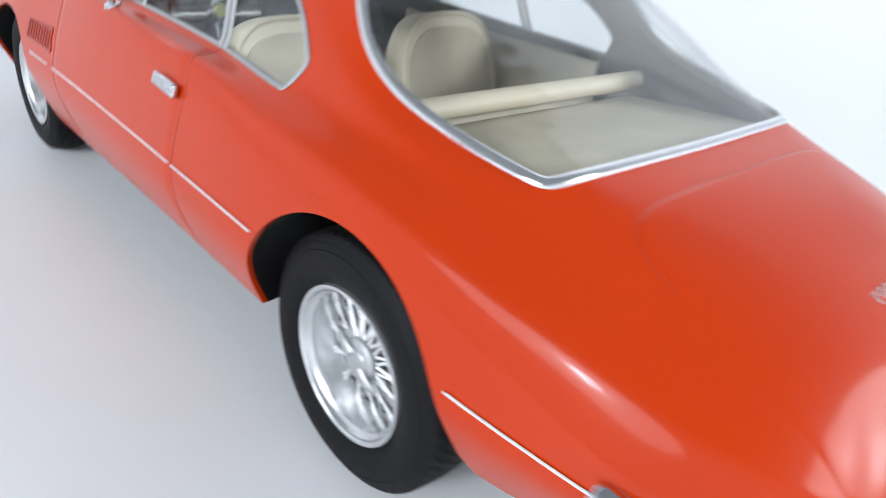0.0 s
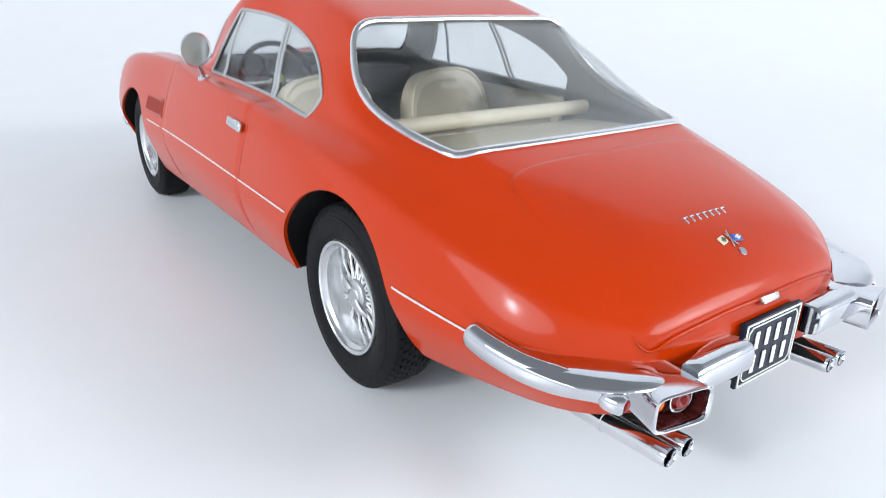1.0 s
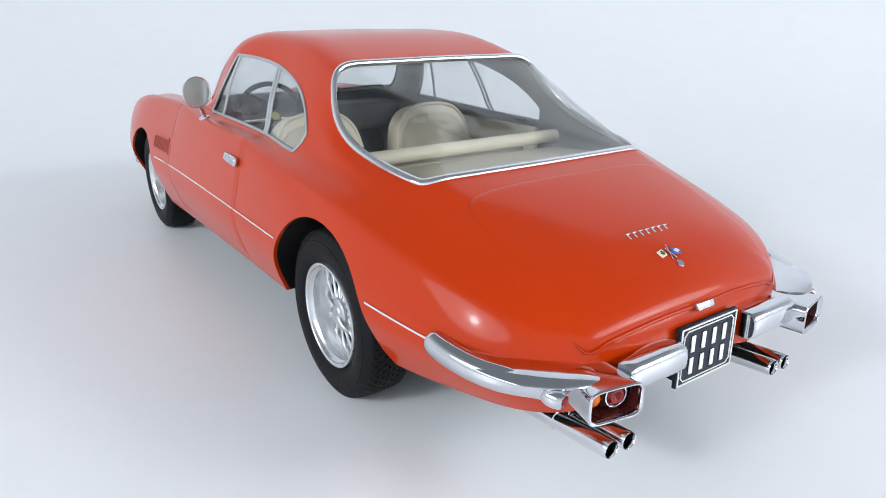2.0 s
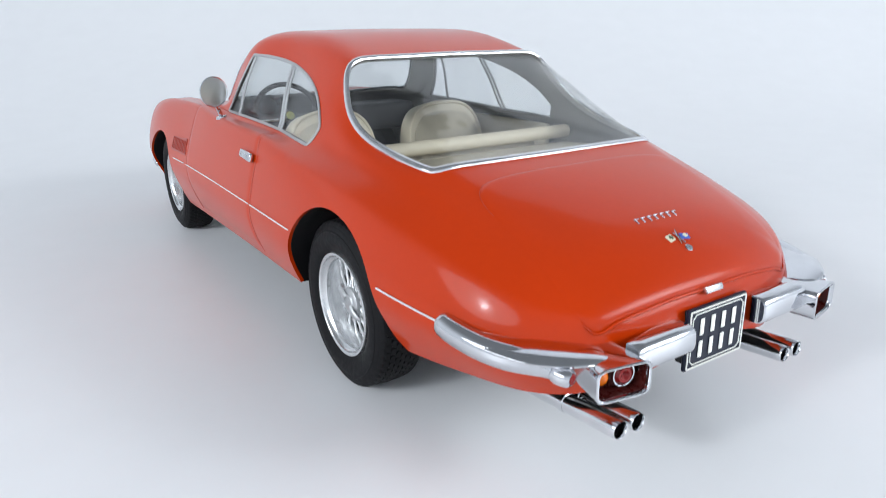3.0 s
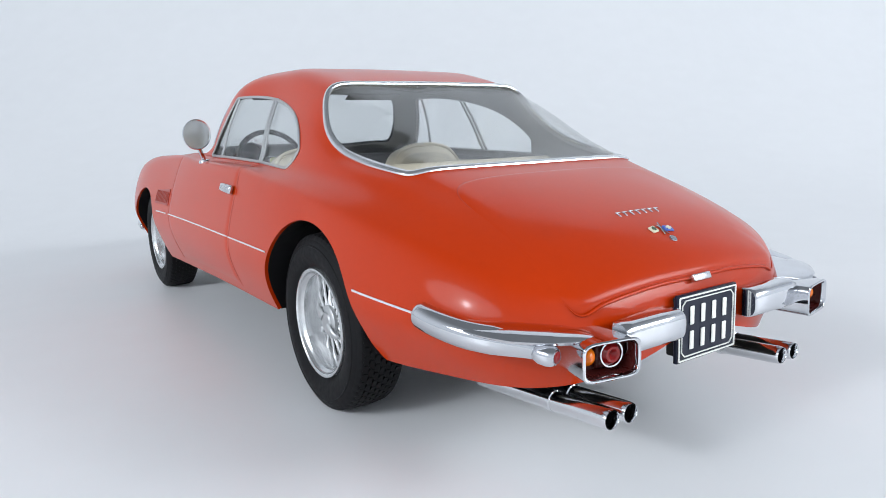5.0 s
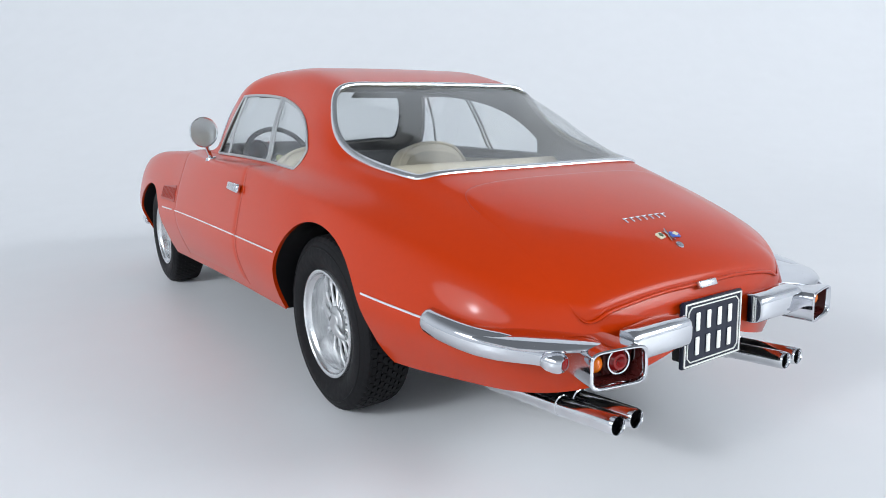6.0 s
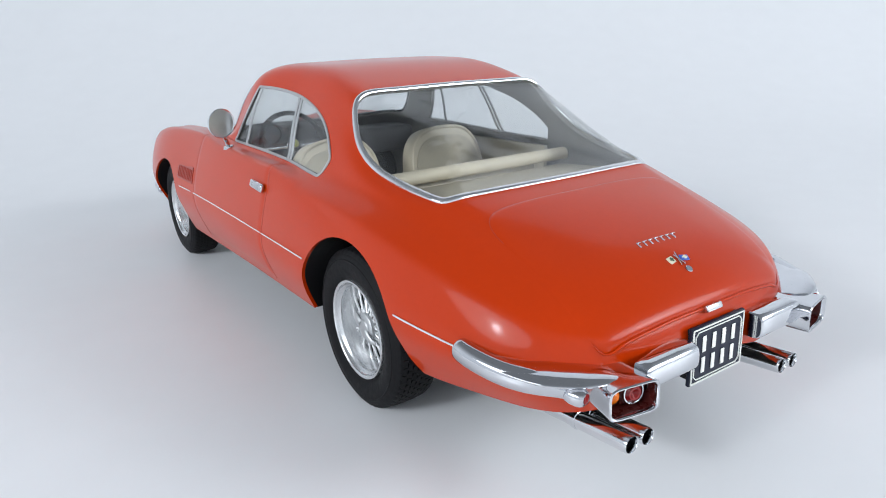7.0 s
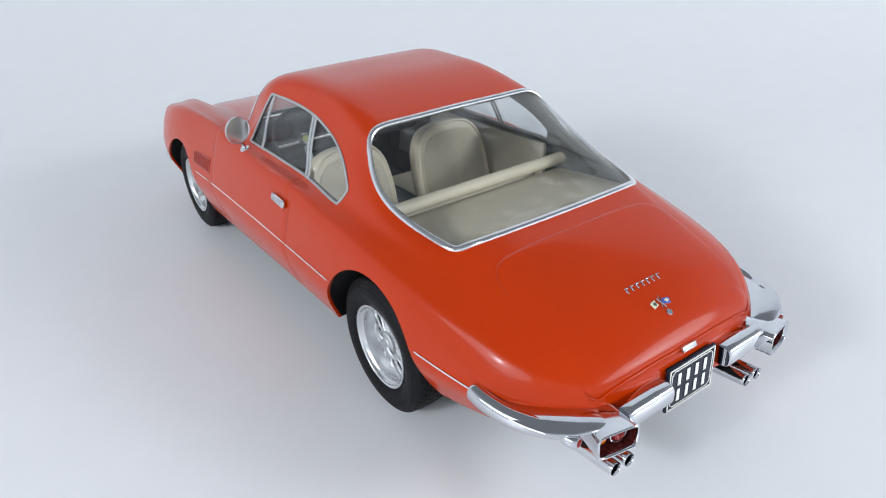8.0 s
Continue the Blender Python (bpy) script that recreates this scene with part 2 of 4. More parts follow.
def gauss(a, sigma, axis):
    """Smoothing along an axis that leaves the ends in place."""
    r = int(3 * sigma) + 1
    k = np.exp(-0.5 * (np.arange(-r, r + 1) / sigma) ** 2)
    k /= k.sum()
    a = np.moveaxis(a, axis, 0)
    head, foot = 2 * a[:1] - a[r:0:-1], 2 * a[-1:] - a[-2:-r - 2:-1]
    b = np.concatenate([head, a, foot])
    out = sum(w * b[i:i + len(a)] for i, w in enumerate(k))
    return np.moveaxis(out, 0, axis)


NV, KNOTS = 100, 11
YB = np.linspace(NOSE, TAIL, 1840)
STEP = 4  # rows to each centimetre
sec = np.zeros((len(YB), KNOTS, 2))
zr, x3, z3, x5, z5 = ZR(YB), X3(YB), Z3(YB), X5(YB), Z5(YB)
x7, z7, x8, z8, xs, zs = X7(YB), Z7(YB), X8(YB), Z8(YB), X10(YB), Z10(YB)
drop = zr - z3
# behind the rear axle the upper half settles into one full oval
tail_w = np.clip((-1.56 - YB) / .34, 0, 1)
tail_w = tail_w * tail_w * (3 - 2 * tail_w)
oval = np.interp(-YB, [1.6, 1.8, 2.0, 2.15, 2.335], [2.75, 2.75, 2.5, 2.35, 2.3])
for n, (kx, kz) in enumerate([(0 * x3, zr), (.55 * x3, zr - .025 * drop), (.88 * x3, zr - .12 * drop), (x3, z3),
                              ((x3 + x5) / 2 + .010, (z3 + z5) / 2 + .004), (x5, z5), (.52 * x5 + .48 * x7, .45 * z5 + .55 * z7 + .006), (x7, z7),
                              (x8, z8), (.42 * x8 + .58 * xs + .022, .48 * z8 + .52 * zs), (xs, zs)]):
    if n < 8:
        kz = kz + (z8 + (zr - z8) * np.maximum(1 - (kx / x8) ** oval, 0) ** (1 / oval) - kz) * tail_w
    sec[:, n, 0], sec[:, n, 1] = kx, kz
sec = gauss(sec, 6.5 * STEP, 0)
grid = np.zeros((len(YB), NV + 1, 2))
for q in range(NV + 1):
    u = q / NV * (KNOTS - 1)
    i = min(int(u), KNOTS - 2)
    t = u - i
    b, c = sec[:, i], sec[:, i + 1]
    a = sec[:, i - 1] if i else sec[:, 1] * (-1, 1)
    d = sec[:, i + 2] if i + 2 < KNOTS else 2 * c - b
    grid[:, q] = 0.5 * (2 * b + (c - a) * t + (2 * a - 5 * b + 4 * c - d) * t ** 2 + (3 * b - a - 3 * c + d) * t ** 3)
full = np.concatenate([grid[:, :0:-1] * (-1, 1), grid], 1)
full = gauss(full, 2.6, 1)
soft = (np.clip((-.50 - YB) / .35, 0, 1) * np.clip((YB + 2.1) / .4, 0, 1))[:, None] * np.exp(-((np.abs(np.arange(-NV, NV + 1)) / NV - .57) / .13) ** 2)[None]
full = full + (gauss(gauss(full, 6.0, 1), 12 * STEP, 0) - full) * soft[..., None]
base = full[:, NV:]


def closed_grid(ys):
    """The sections at ys, drawn in to a blunt rounded nose and tail."""
    f = np.clip((NOSE - ys) / (NOSE - TAIL) * (len(YB) - 1), 0, len(YB) - 1.001)
    i = f.astype(int)
    w = (f - i)[:, None, None]
    g = base[i] * (1 - w) + base[i + 1] * w
    for end, y0x, mx, y0z, mz, zc in ((TAIL, -1.88, 3.0, -2.0, 3.6, .44), (NOSE, 1.45, 2.8, 1.20, 2.05, .55)):
        for axis, y0, m, c in ((0, y0x, mx, 0.0), (1, y0z, mz, zc)):
            u = np.clip((ys - y0) / (end - y0), 0, .99999)
            g[..., axis] = c + (g[..., axis] - c) * ((1 - u ** m) ** (1 / m))[:, None]
    g[:, 0, 0] = 0
    return g


def rows_along(middle, nose, tail):
    """Places along the car, closer towards both ends."""
    return np.concatenate([1.75 + (NOSE - 1.75) * np.sin(np.linspace(math.pi / 2, 0, nose)), np.linspace(1.75, -2.0, middle)[1:-1],
                           -2.0 + (TAIL + 2.0) * np.sin(np.linspace(0, math.pi / 2, tail))])


YF = rows_along(1200, 200, 260)
GF = closed_grid(YF)
YS = rows_along(210, 44, 60)
GRID = closed_grid(YS)


def section(y):
    f = float(np.interp(-y, -YF, np.arange(len(YF))))
    i = min(int(f), len(YF) - 2)
    return GF[i] * (1 - (f - i)) + GF[i + 1] * (f - i)


def skin(y, v, lift=0.0):
    """The body's surface at y and girth v (0: middle, NV: sill), on the +x side, raised by lift."""
    def p(yy, vv):
        s = section(yy)
        vv = min(max(vv, 0), NV - 1e-6)
        i = int(vv)
        t = vv - i
        b, c = s[i], s[i + 1]
        a = s[i - 1] if i else s[1] * (-1, 1)
        d = s[i + 2] if i + 2 <= NV else 2 * c - b
        q = 0.5 * (2 * b + (c - a) * t + (2 * a - 5 * b + 4 * c - d) * t ** 2 + (3 * b - a - 3 * c + d) * t ** 3)
        return np.array([q[0], yy, q[1]])
    a = p(y, v)
    if not lift:
        return a
    e = min(.012, max(.0004, .3 * (y - TAIL)))
    t1 = p(min(y + e, NOSE), v) - p(max(y - e, TAIL), v)
    t2 = p(y, min(v + 1, NV - 1e-3)) - p(y, v - 1 if v > 1 else 0)
    if v < 1:
        t2 = np.array([1.0, 0, 0])
    nrm = np.cross(t1, t2)
    nrm /= np.linalg.norm(nrm) + 1e-9
    if nrm @ (a - (0, y, .55)) < 0 and abs(nrm[1]) < .9:
        nrm = -nrm
    if y < -2.2 and nrm[1] > .3:
        nrm = -nrm
    return a + nrm * lift


def girth_at_x(y, x):
    """The girth at which the upper body reaches x from the middle."""
    s = section(y)[:int(NV * .8), 0]
    return float(np.interp(abs(x), np.maximum.accumulate(s), np.arange(len(s))))


def girth_at_z(y, z):
    """The girth at which the body's side comes down to z."""
    s = section(y)[:, 1]
    return float(np.interp(-z, np.maximum.accumulate(-s), np.arange(len(s))))


def on_top(x, y, lift=0.0):
    p = skin(y, girth_at_x(y, x), lift)
    return Vector((math.copysign(p[0], x) if x else p[0], p[1], p[2]))


def on_side(y, z, side=-1, lift=0.0):
    p = skin(y, girth_at_z(y, z), lift)
    return Vector((p[0] * side, p[1], p[2]))


def normal_top(x, y):
    return (on_top(x, y, .01) - on_top(x, y)).normalized()


def normal_side(y, z, side=-1):
    return (on_side(y, z, side, .01) - on_side(y, z, side)).normalized()


# ---- the paper sweep ----
def sweep():
    pts, faces = [], []
    prof = [(-1.2, 0.0), (0.15, 0.0)]
    prof += [(0.15 + 0.55 * math.sin(a), 0.55 - 0.55 * math.cos(a)) for a in np.linspace(0.03, math.pi / 2, 40)]
    prof += [(0.70, 0.75), (0.70, 1.10)]
    xs_ = np.linspace(-1.3, 1.6, 9)
    for x in xs_:
        for y, z in prof:
            pts.append((x / S, y / S, z / S))
    k = len(prof)
    for i in range(len(xs_) - 1):
        for j in range(k - 1):
            faces.append((i * k + j, (i + 1) * k + j, (i + 1) * k + j + 1, i * k + j + 1))
    ob = part("backdrop", (pts, faces), PAPER, None)
    ob.matrix_world = Matrix.Translation((0, 0, .025 * S)) @ Matrix.Rotation(.0069, 4, "X") @ Matrix.Rotation(radians(-33), 4, "Z")
    return tagged(ob, "seamless white paper sweep curving up behind the model", "backdrop", kind="structure")


sweep()


def bounce_card(x):
    """An unseen white card, added to one side of the paper to bounce light and whiten reflections."""
    bm = bmesh.new()
    box(bm, (x / S, -0.28 / S, 0.21 / S), (0.02 / S, 1.8 / S, 0.42 / S), None, 0.003 / S, 2)
    ob = part("bounce_card", bm, PAPER, None)
    ob.matrix_world = Matrix.Rotation(radians(-33), 4, "Z")
    return tagged(ob, "tall white bounce card added out of view beside the paper sweep", "card", kind="structure")


bounce_card(1.15)

# ---- the car ----
car = tagged(new("model_car"), "glossy red die-cast model of a vintage two-door coupe with chrome trim", "model car")

# outlines of the openings
REAR_HALF = [(0, -.953), (.20, -.955), (.38, -.953), (.455, -.952), (.503, -.972), (.536, -1.03), (.560, -1.10), (.571, -1.19), (.570, -1.30), (.556, -1.44), (.530, -1.575), (.508, -1.616), (.43, -1.632), (.2, -1.640)]
REAR_WINDOW = cut_corners(REAR_HALF + [(0, -1.643)] + [(-x, y) for x, y in REAR_HALF[:0:-1]], 2)
SIDE_WINDOW = cut_corners([(.215, .914), (.178, .945), (.10, 1.052), (.022, 1.180), (.008, 1.196), (.006, 1.198), (-.010, 1.199), (-.20, 1.194), (-.44, 1.170), (-.62, 1.132), (-.76, 1.085), (-.86, 1.025), (-.928, .955), (-.934, .938), (-.925, .920), (-.896, .874), (-.893, .870), (-.886, .870), (-.6, .884), (-.2, .902), (.15, .912)], 2)
SCREEN_HALF = [(0, .625), (.25, .61), (.45, .56), (.54, .48), (.565, .40), (.54, .29), (.485, .21), (.41, .178), (.2, .165)]
WINDSCREEN = round_curve(SCREEN_HALF + [(0, .162)] + [(-x, y) for x, y in SCREEN_HALF[:0:-1]], 5)
AXLES, WHEEL_Z = (1.30, -1.30), {1.30: .354, -1.30: .336}


def prism_z(outline, z0, z1):
    n = len(outline)
    pts = [(p[0], p[1], z0) for p in outline] + [(p[0], p[1], z1) for p in outline]
    return pts, [tuple(range(n)), tuple(range(n, 2 * n))[::-1]] + [(i, (i + 1) % n, n + (i + 1) % n, n + i) for i in range(n)]


def prism_x(outline, x0, x1):
    n = len(outline)
    pts = [(x0, p[0], p[1]) for p in outline] + [(x1, p[0], p[1]) for p in outline]
    return pts, [tuple(range(n)), tuple(range(n, 2 * n))[::-1]] + [(i, (i + 1) % n, n + (i + 1) % n, n + i) for i in range(n)]


ARCH = .365


def arch_outline(yc):
    pts = [(yc + ARCH * math.cos(a), .352 + ARCH * .97 * math.sin(a)) for a in np.linspace(-.10, math.pi, 44)]
    return pts + [(yc - ARCH - .006, .328), (yc - ARCH - .018, .302), (yc - ARCH - .037, .276), (yc - ARCH - .064, .252), (yc - ARCH - .10, .230), (yc - ARCH - .15, .205), (yc - ARCH - .22, .05), (yc + ARCH + .02, .05)]


def body_shell():
    ring = np.concatenate([GRID[:, ::-1] * (-1, 1), GRID[:, 1:]], 1)
    rows = np.arange(len(YS))
    cols = np.arange(0, ring.shape[1], 1)
    P = np.zeros((len(rows), len(cols), 3))
    P[..., 0], P[..., 2] = ring[rows][:, cols, 0], ring[rows][:, cols, 1]
    P[..., 1] = YS[rows][:, None]
    ty, tv = np.gradient(P, axis=0), np.gradient(P, axis=1)
    N = np.cross(tv, ty)
    N /= np.linalg.norm(N, axis=2, keepdims=True) + 1e-12
    if N[len(rows) // 2, len(cols) // 2, 2] < 0:
        N = -N
    deep = .014 * np.clip((YS[rows] - TAIL) / .12, .25, 1) * np.clip((NOSE - YS[rows]) / .2, .25, 1)
    Q = P - deep[:, None, None] * N
    a, b = P.shape[:2]
    pts = [tuple(p) for p in P.reshape(-1, 3)] + [tuple(p) for p in Q.reshape(-1, 3)]
    faces, inner = [], []
    m = a * b
    for i in range(a - 1):
        for j in range(b - 1):
            faces.append((i * b + j, i * b + j + 1, (i + 1) * b + j + 1, (i + 1) * b + j))
            inner.append((m + i * b + j, m + (i + 1) * b + j, m + (i + 1) * b + j + 1, m + i * b + j + 1))
        for j in (0, b - 1):
            faces.append((i * b + j, (i + 1) * b + j, m + (i + 1) * b + j, m + i * b + j))
    for i, sg in ((0, 1), (a - 1, -1)):
        c, ci = P[i].mean(0) + (0, .006 * sg, 0), Q[i].mean(0) + (0, .002 * sg, 0)
        k = len(pts)
        pts += [tuple(c), tuple(ci)]
        for j in range(b - 1):
            faces.append((i * b + j, i * b + j + 1, k))
            inner.append((m + i * b + j, m + i * b + j + 1, k + 1))
        faces.append((i * b, k, k + 1, m + i * b))
        faces.append((i * b + b - 1, k, k + 1, m + i * b + b - 1))
    ob = part("body", (pts, faces + inner), [PAINT, LINING], car, "red lacquered metal body shell")
    idx = np.zeros(len(ob.data.polygons), dtype=np.int32)
    idx[len(faces):] = 1
    ob.data.polygons.foreach_set("material_index", idx)
    bm = bmesh.new()
    bm.from_mesh(ob.data)
    bmesh.ops.recalc_face_normals(bm, faces=bm.faces)
    bm.to_mesh(ob.data)
    bm.free()
    # openings
    geos = [prism_z(REAR_WINDOW, .7, 1.6), prism_z(WINDSCREEN, .7, 1.6)]
    for x0, x1 in ((-1.0, -.40), (.40, 1.0)):
        geos.append(prism_x(SIDE_WINDOW, x0, x1))
        for yc in AXLES:
            geos.append(prism_x(arch_outline(yc), x0, x1))
    for geo in geos:
        cut = part("cutter", geo, [PAINT, LINING])
        if len(geo[0]) != len(prism_x(arch_outline(0), 0, 1)[0]):
            cut.data.polygons.foreach_set("material_index", [1] * len(cut.data.polygons))
        bm = bmesh.new()
        bm.from_mesh(cut.data)
        bmesh.ops.recalc_face_normals(bm, faces=bm.faces)
        bm.to_mesh(cut.data)
        bm.free()
        mod = ob.modifiers.new("opening", "BOOLEAN")
        mod.object, mod.operation, mod.solver = cut, "DIFFERENCE", "EXACT"
        dg = bpy.context.evaluated_depsgraph_get()
        dg.update()
        me = bpy.data.meshes.new_from_object(ob.evaluated_get(dg))
        ob.modifiers.clear()
        ob.data = me
        bpy.data.objects.remove(cut)
    me.polygons.foreach_set("use_smooth", [True] * len(me.polygons))
    me.set_sharp_from_angle(angle=radians(32))
    return ob


body_shell()


def arch_return(yc, side):
    """The turned-in edge of a wheel arch, coloured black for the shade inside it."""
    rim = [q for q in arch_outline(yc) if q[1] > .30]
    pts, faces = [], []
    for y, z in rim:
        o = on_side(y, z, side)
        ny, nz = (y - yc) / ARCH, (z - .352) / ARCH
        for dx, dr in ((.013, .000), (.013, .007), (.12, .024), (.12, .016)):
            pts.append((o.x - side * dx, y + ny * dr, z + nz * dr))
    for i in range(len(rim) - 1):
        for j in range(4):
            faces.append((i * 4 + j, i * 4 + (j + 1) % 4, i * 4 + 4 + (j + 1) % 4, i * 4 + 4 + j))
    faces += [(0, 1, 2, 3), tuple(4 * (len(rim) - 1) + j for j in (3, 2, 1, 0))]
    part("arch_return", (pts, faces), BLACK, car, "turned-in wheel arch edge, painted black for shade")


for yc in AXLES:
    for side in (-1, 1):
        arch_return(yc, side)


# ---- glass and its chrome ----
def pane_on_top(outline, lift):
    """A sheet over the body's surface inside an outline in plan, as rings drawn in to its middle."""
    c = np.mean(outline, 0)
    rings = (1.0, .93, .8, .6, .4, .2)
    pts, faces = [], []
    n = len(outline)
    for lf in (lift, lift - .008):
        o = len(pts)
        for r in rings:
            for p in outline:
                x, y = c + (np.array(p) - c) * r
                pts.append(tuple(on_top(x if abs(x) > 1e-6 else 1e-6, y, lf)))
        pts.append(tuple(on_top(1e-6, c[1], lf)))
        for k in range(len(rings) - 1):
            for i in range(n):
                j = (i + 1) % n
                faces.append((o + k * n + i, o + k * n + j, o + (k + 1) * n + j, o + (k + 1) * n + i))
        k = len(rings) - 1
        for i in range(n):
            faces.append((o + k * n + i, o + k * n + (i + 1) % n, o + len(rings) * n))
    m = len(rings) * n + 1
    faces += [(i, (i + 1) % n, m + (i + 1) % n, m + i) for i in range(n)]
    return pts, faces


def pane_on_side(outline, side, lift):
    c = np.mean(outline, 0)
    pts, faces = [], []
    n = len(outline)
    rings = (1.0, .75, .5, .25)
    for lf in (lift, lift - .008):
        o = len(pts)
        for r in rings:
            for p in outline:
                y, z = c + (np.array(p) - c) * r
                pts.append(tuple(on_side(y, z, side, lf)))
        pts.append(tuple(on_side(c[0], c[1], side, lf)))
        for k in range(len(rings) - 1):
            for i in range(n):
                j = (i + 1) % n
                faces.append((o + k * n + i, o + k * n + j, o + (k + 1) * n + j, o + (k + 1) * n + i))
        k = len(rings) - 1
        for i in range(n):
            faces.append((o + k * n + i, o + k * n + (i + 1) % n, o + len(rings) * n))
    m = len(rings) * n + 1
    faces += [(i, (i + 1) % n, m + (i + 1) % n, m + i) for i in range(n)]
    return pts, faces


rear_glass = part("rear_window", pane_on_top(REAR_WINDOW, -.002), GLASS, car, "large wraparound clear rear window")
part("window_trim", tube([on_top(x, y, .003) for x, y in REAR_WINDOW], .0145, True, 10, [normal_top(x, y) for x, y in REAR_WINDOW], .6), TRIM_CHROME, rear_glass, "polished chrome surround")
screen_glass = part("windscreen", pane_on_top(WINDSCREEN, -.002), GLASS, car, "clear curved windscreen")
part("window_trim", tube([on_top(x, y, .002) for x, y in WINDSCREEN], .012, True, 8, [normal_top(x, y) for x, y in WINDSCREEN], .6), CHROME, screen_glass, "polished chrome surround")
for side in (-1, 1):
    g = part("side_window", pane_on_side(SIDE_WINDOW, side, -.004), GLASS, car, "clear side glass with thin chrome frame")
    part("window_trim", tube([on_side(y, z, side, .002) for y, z in SIDE_WINDOW], .0070, True, 8, [normal_side(y, z, side) for y, z in SIDE_WINDOW], .7), SILVER, g)
    for (ya, za), (yb, zb), w in (((-.507, .884), (-.451, 1.17), .009), ((-.537, .884), (-.481, 1.166), .009), ((.032, .908), (-.030, 1.19), .010)):
        path = [on_side(ya + (yb - ya) * k / 8, za + (zb - za) * k / 8, side, .004) for k in range(9)]
        ups = [normal_side(ya + (yb - ya) * k / 8, za + (zb - za) * k / 8, side) for k in range(9)]
        part("window_pillar", tube(path, w, False, 8, ups, .6), SILVER, g)


# ---- doors, boot lid, vents ----
def door_edges(z):
    f = float(np.interp(z, [.33, .45, .58, .85], [.50, .55, .61, .64]))
    r = float(np.interp(z, [.33, .55, .80, .90], [-.545, -.505, -.535, -.50]))
    return f, r


def door(side):
    pts, faces = [], []
    low, top = girth_at_z(0, .345), 50.4
    vs = np.linspace(low, top, 26)
    zs_ = [float(skin(0, v)[2]) for v in vs]
    ss = np.linspace(0, 1, 40)

    def at(y, v, lift):
        q = skin(y, v, lift)
        return Vector((q[0] * side, q[1], q[2]))
    for i, v in enumerate(vs):
        f, r = door_edges(zs_[i])
        for j, s in enumerate(ss):
            edge = i in (0, len(vs) - 1) or j in (0, len(ss) - 1)
            pts.append(tuple(at(f + (r - f) * s, v, -.003 if edge else .0025)))
    b = len(ss)
    for i in range(len(zs_) - 1):
        for j in range(b - 1):
            faces.append((i * b + j, i * b + j + 1, (i + 1) * b + j + 1, (i + 1) * b + j))
    d = part("door", (pts, faces), PAINT, car, "closed red door, its shut lines raised in darker red", 60)
    # raised tube in darker red, for the shade in the gap round the door
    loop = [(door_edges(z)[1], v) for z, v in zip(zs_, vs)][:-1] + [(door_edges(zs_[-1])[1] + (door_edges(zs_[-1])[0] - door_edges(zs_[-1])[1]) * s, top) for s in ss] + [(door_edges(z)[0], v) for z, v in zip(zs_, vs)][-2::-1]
    part("shut_line_shade", tube([at(y, v, .0004) for y, v in loop], .0026, False, 6, [(at(y, v, .01) - at(y, v, 0)).normalized() for y, v in loop], .5), GAP_SHADE, d)
    # handle: a squared bright grip standing off the panel, with a push button let into it
    c0, c1 = on_side(-.365, .777, side, .016), on_side(-.510, .770, side, .016)
    along, out = (c1 - c0).normalized(), normal_side(-.44, .775, side)
    m = Matrix((along, out.cross(along).normalized(), out)).transposed().to_4x4()
    bm = bmesh.new()
    box(bm, (c0 + c1) / 2, (.150, .040, .022), m, .009, 3)
    grip = part("door_handle", bm, CHROME, d, "squared chrome door handle")
    bm = bmesh.new()
    box(bm, (c0 + c1) / 2 + out * .011, (.085, .016, .006), m, .0025, 2)
    part("push_button", bm, SATIN, d)
    return d


for side in (-1, 1):
    door(side)

# chrome rubbing line along the flank, broken by the wheel arches
for side in (-1, 1):
    for ya, yb in ((.90, .665), (.60, -.495), (-.515, -.982), (-1.66, -1.975)):
        n = max(4, int(abs(yb - ya) / .03))
        ys_ = np.linspace(ya, yb, n)
        zz = [float(Z8(y)) for y in ys_]
        part("flank_trim", tube([on_side(y, z, side, .0035) for y, z in zip(ys_, zz)], .0036, False, 6, [normal_side(y, z, side) for y, z in zip(ys_, zz)], .7), SPOKE, car, "thin bright trim line")


def vent(side):
    o = [(.965, .63), (.965, .705), (.67, .722), (.655, .632)]
    out = round_curve([o[0], ((o[0][0] + o[1][0]) / 2, (o[0][1] + o[1][1]) / 2), o[1], ((o[1][0] + o[2][0]) / 2, (o[1][1] + o[2][1]) / 2), o[2], ((o[2][0] + o[3][0]) / 2, (o[2][1] + o[3][1]) / 2), o[3], ((o[3][0] + o[0][0]) / 2, (o[3][1] + o[0][1]) / 2)], 4)
    # no recess is cut: the raised sheet and louvres carry its shade as colour
    v = part("side_vent", pane_on_side(out, side, .003), VENT_SHADE, car, "side vent behind front wheel, recess shade painted in darker red")
    for k in range(9):
        y = .685 + .032 * k
        path = [on_side(y, .642 + .064 * s, side, .004) for s in (0, .5, 1)]
        part("louvre", tube(path, .005, False, 6), VENT_SHADE, v)


for side in (-1, 1):
    vent(side)

LID_HALF = [(0, -1.745), (.22, -1.742), (.38, -1.748), (.45, -1.775), (.480, -1.84), (.485, -1.95), (.486, -2.08), (.484, -2.18), (.478, -2.235), (.460, -2.268), (.42, -2.288), (.34, -2.299), (.22, -2.308)]
LID = round_curve(LID_HALF + [(0, -2.314)] + [(-x, y) for x, y in LID_HALF[:0:-1]], 8)


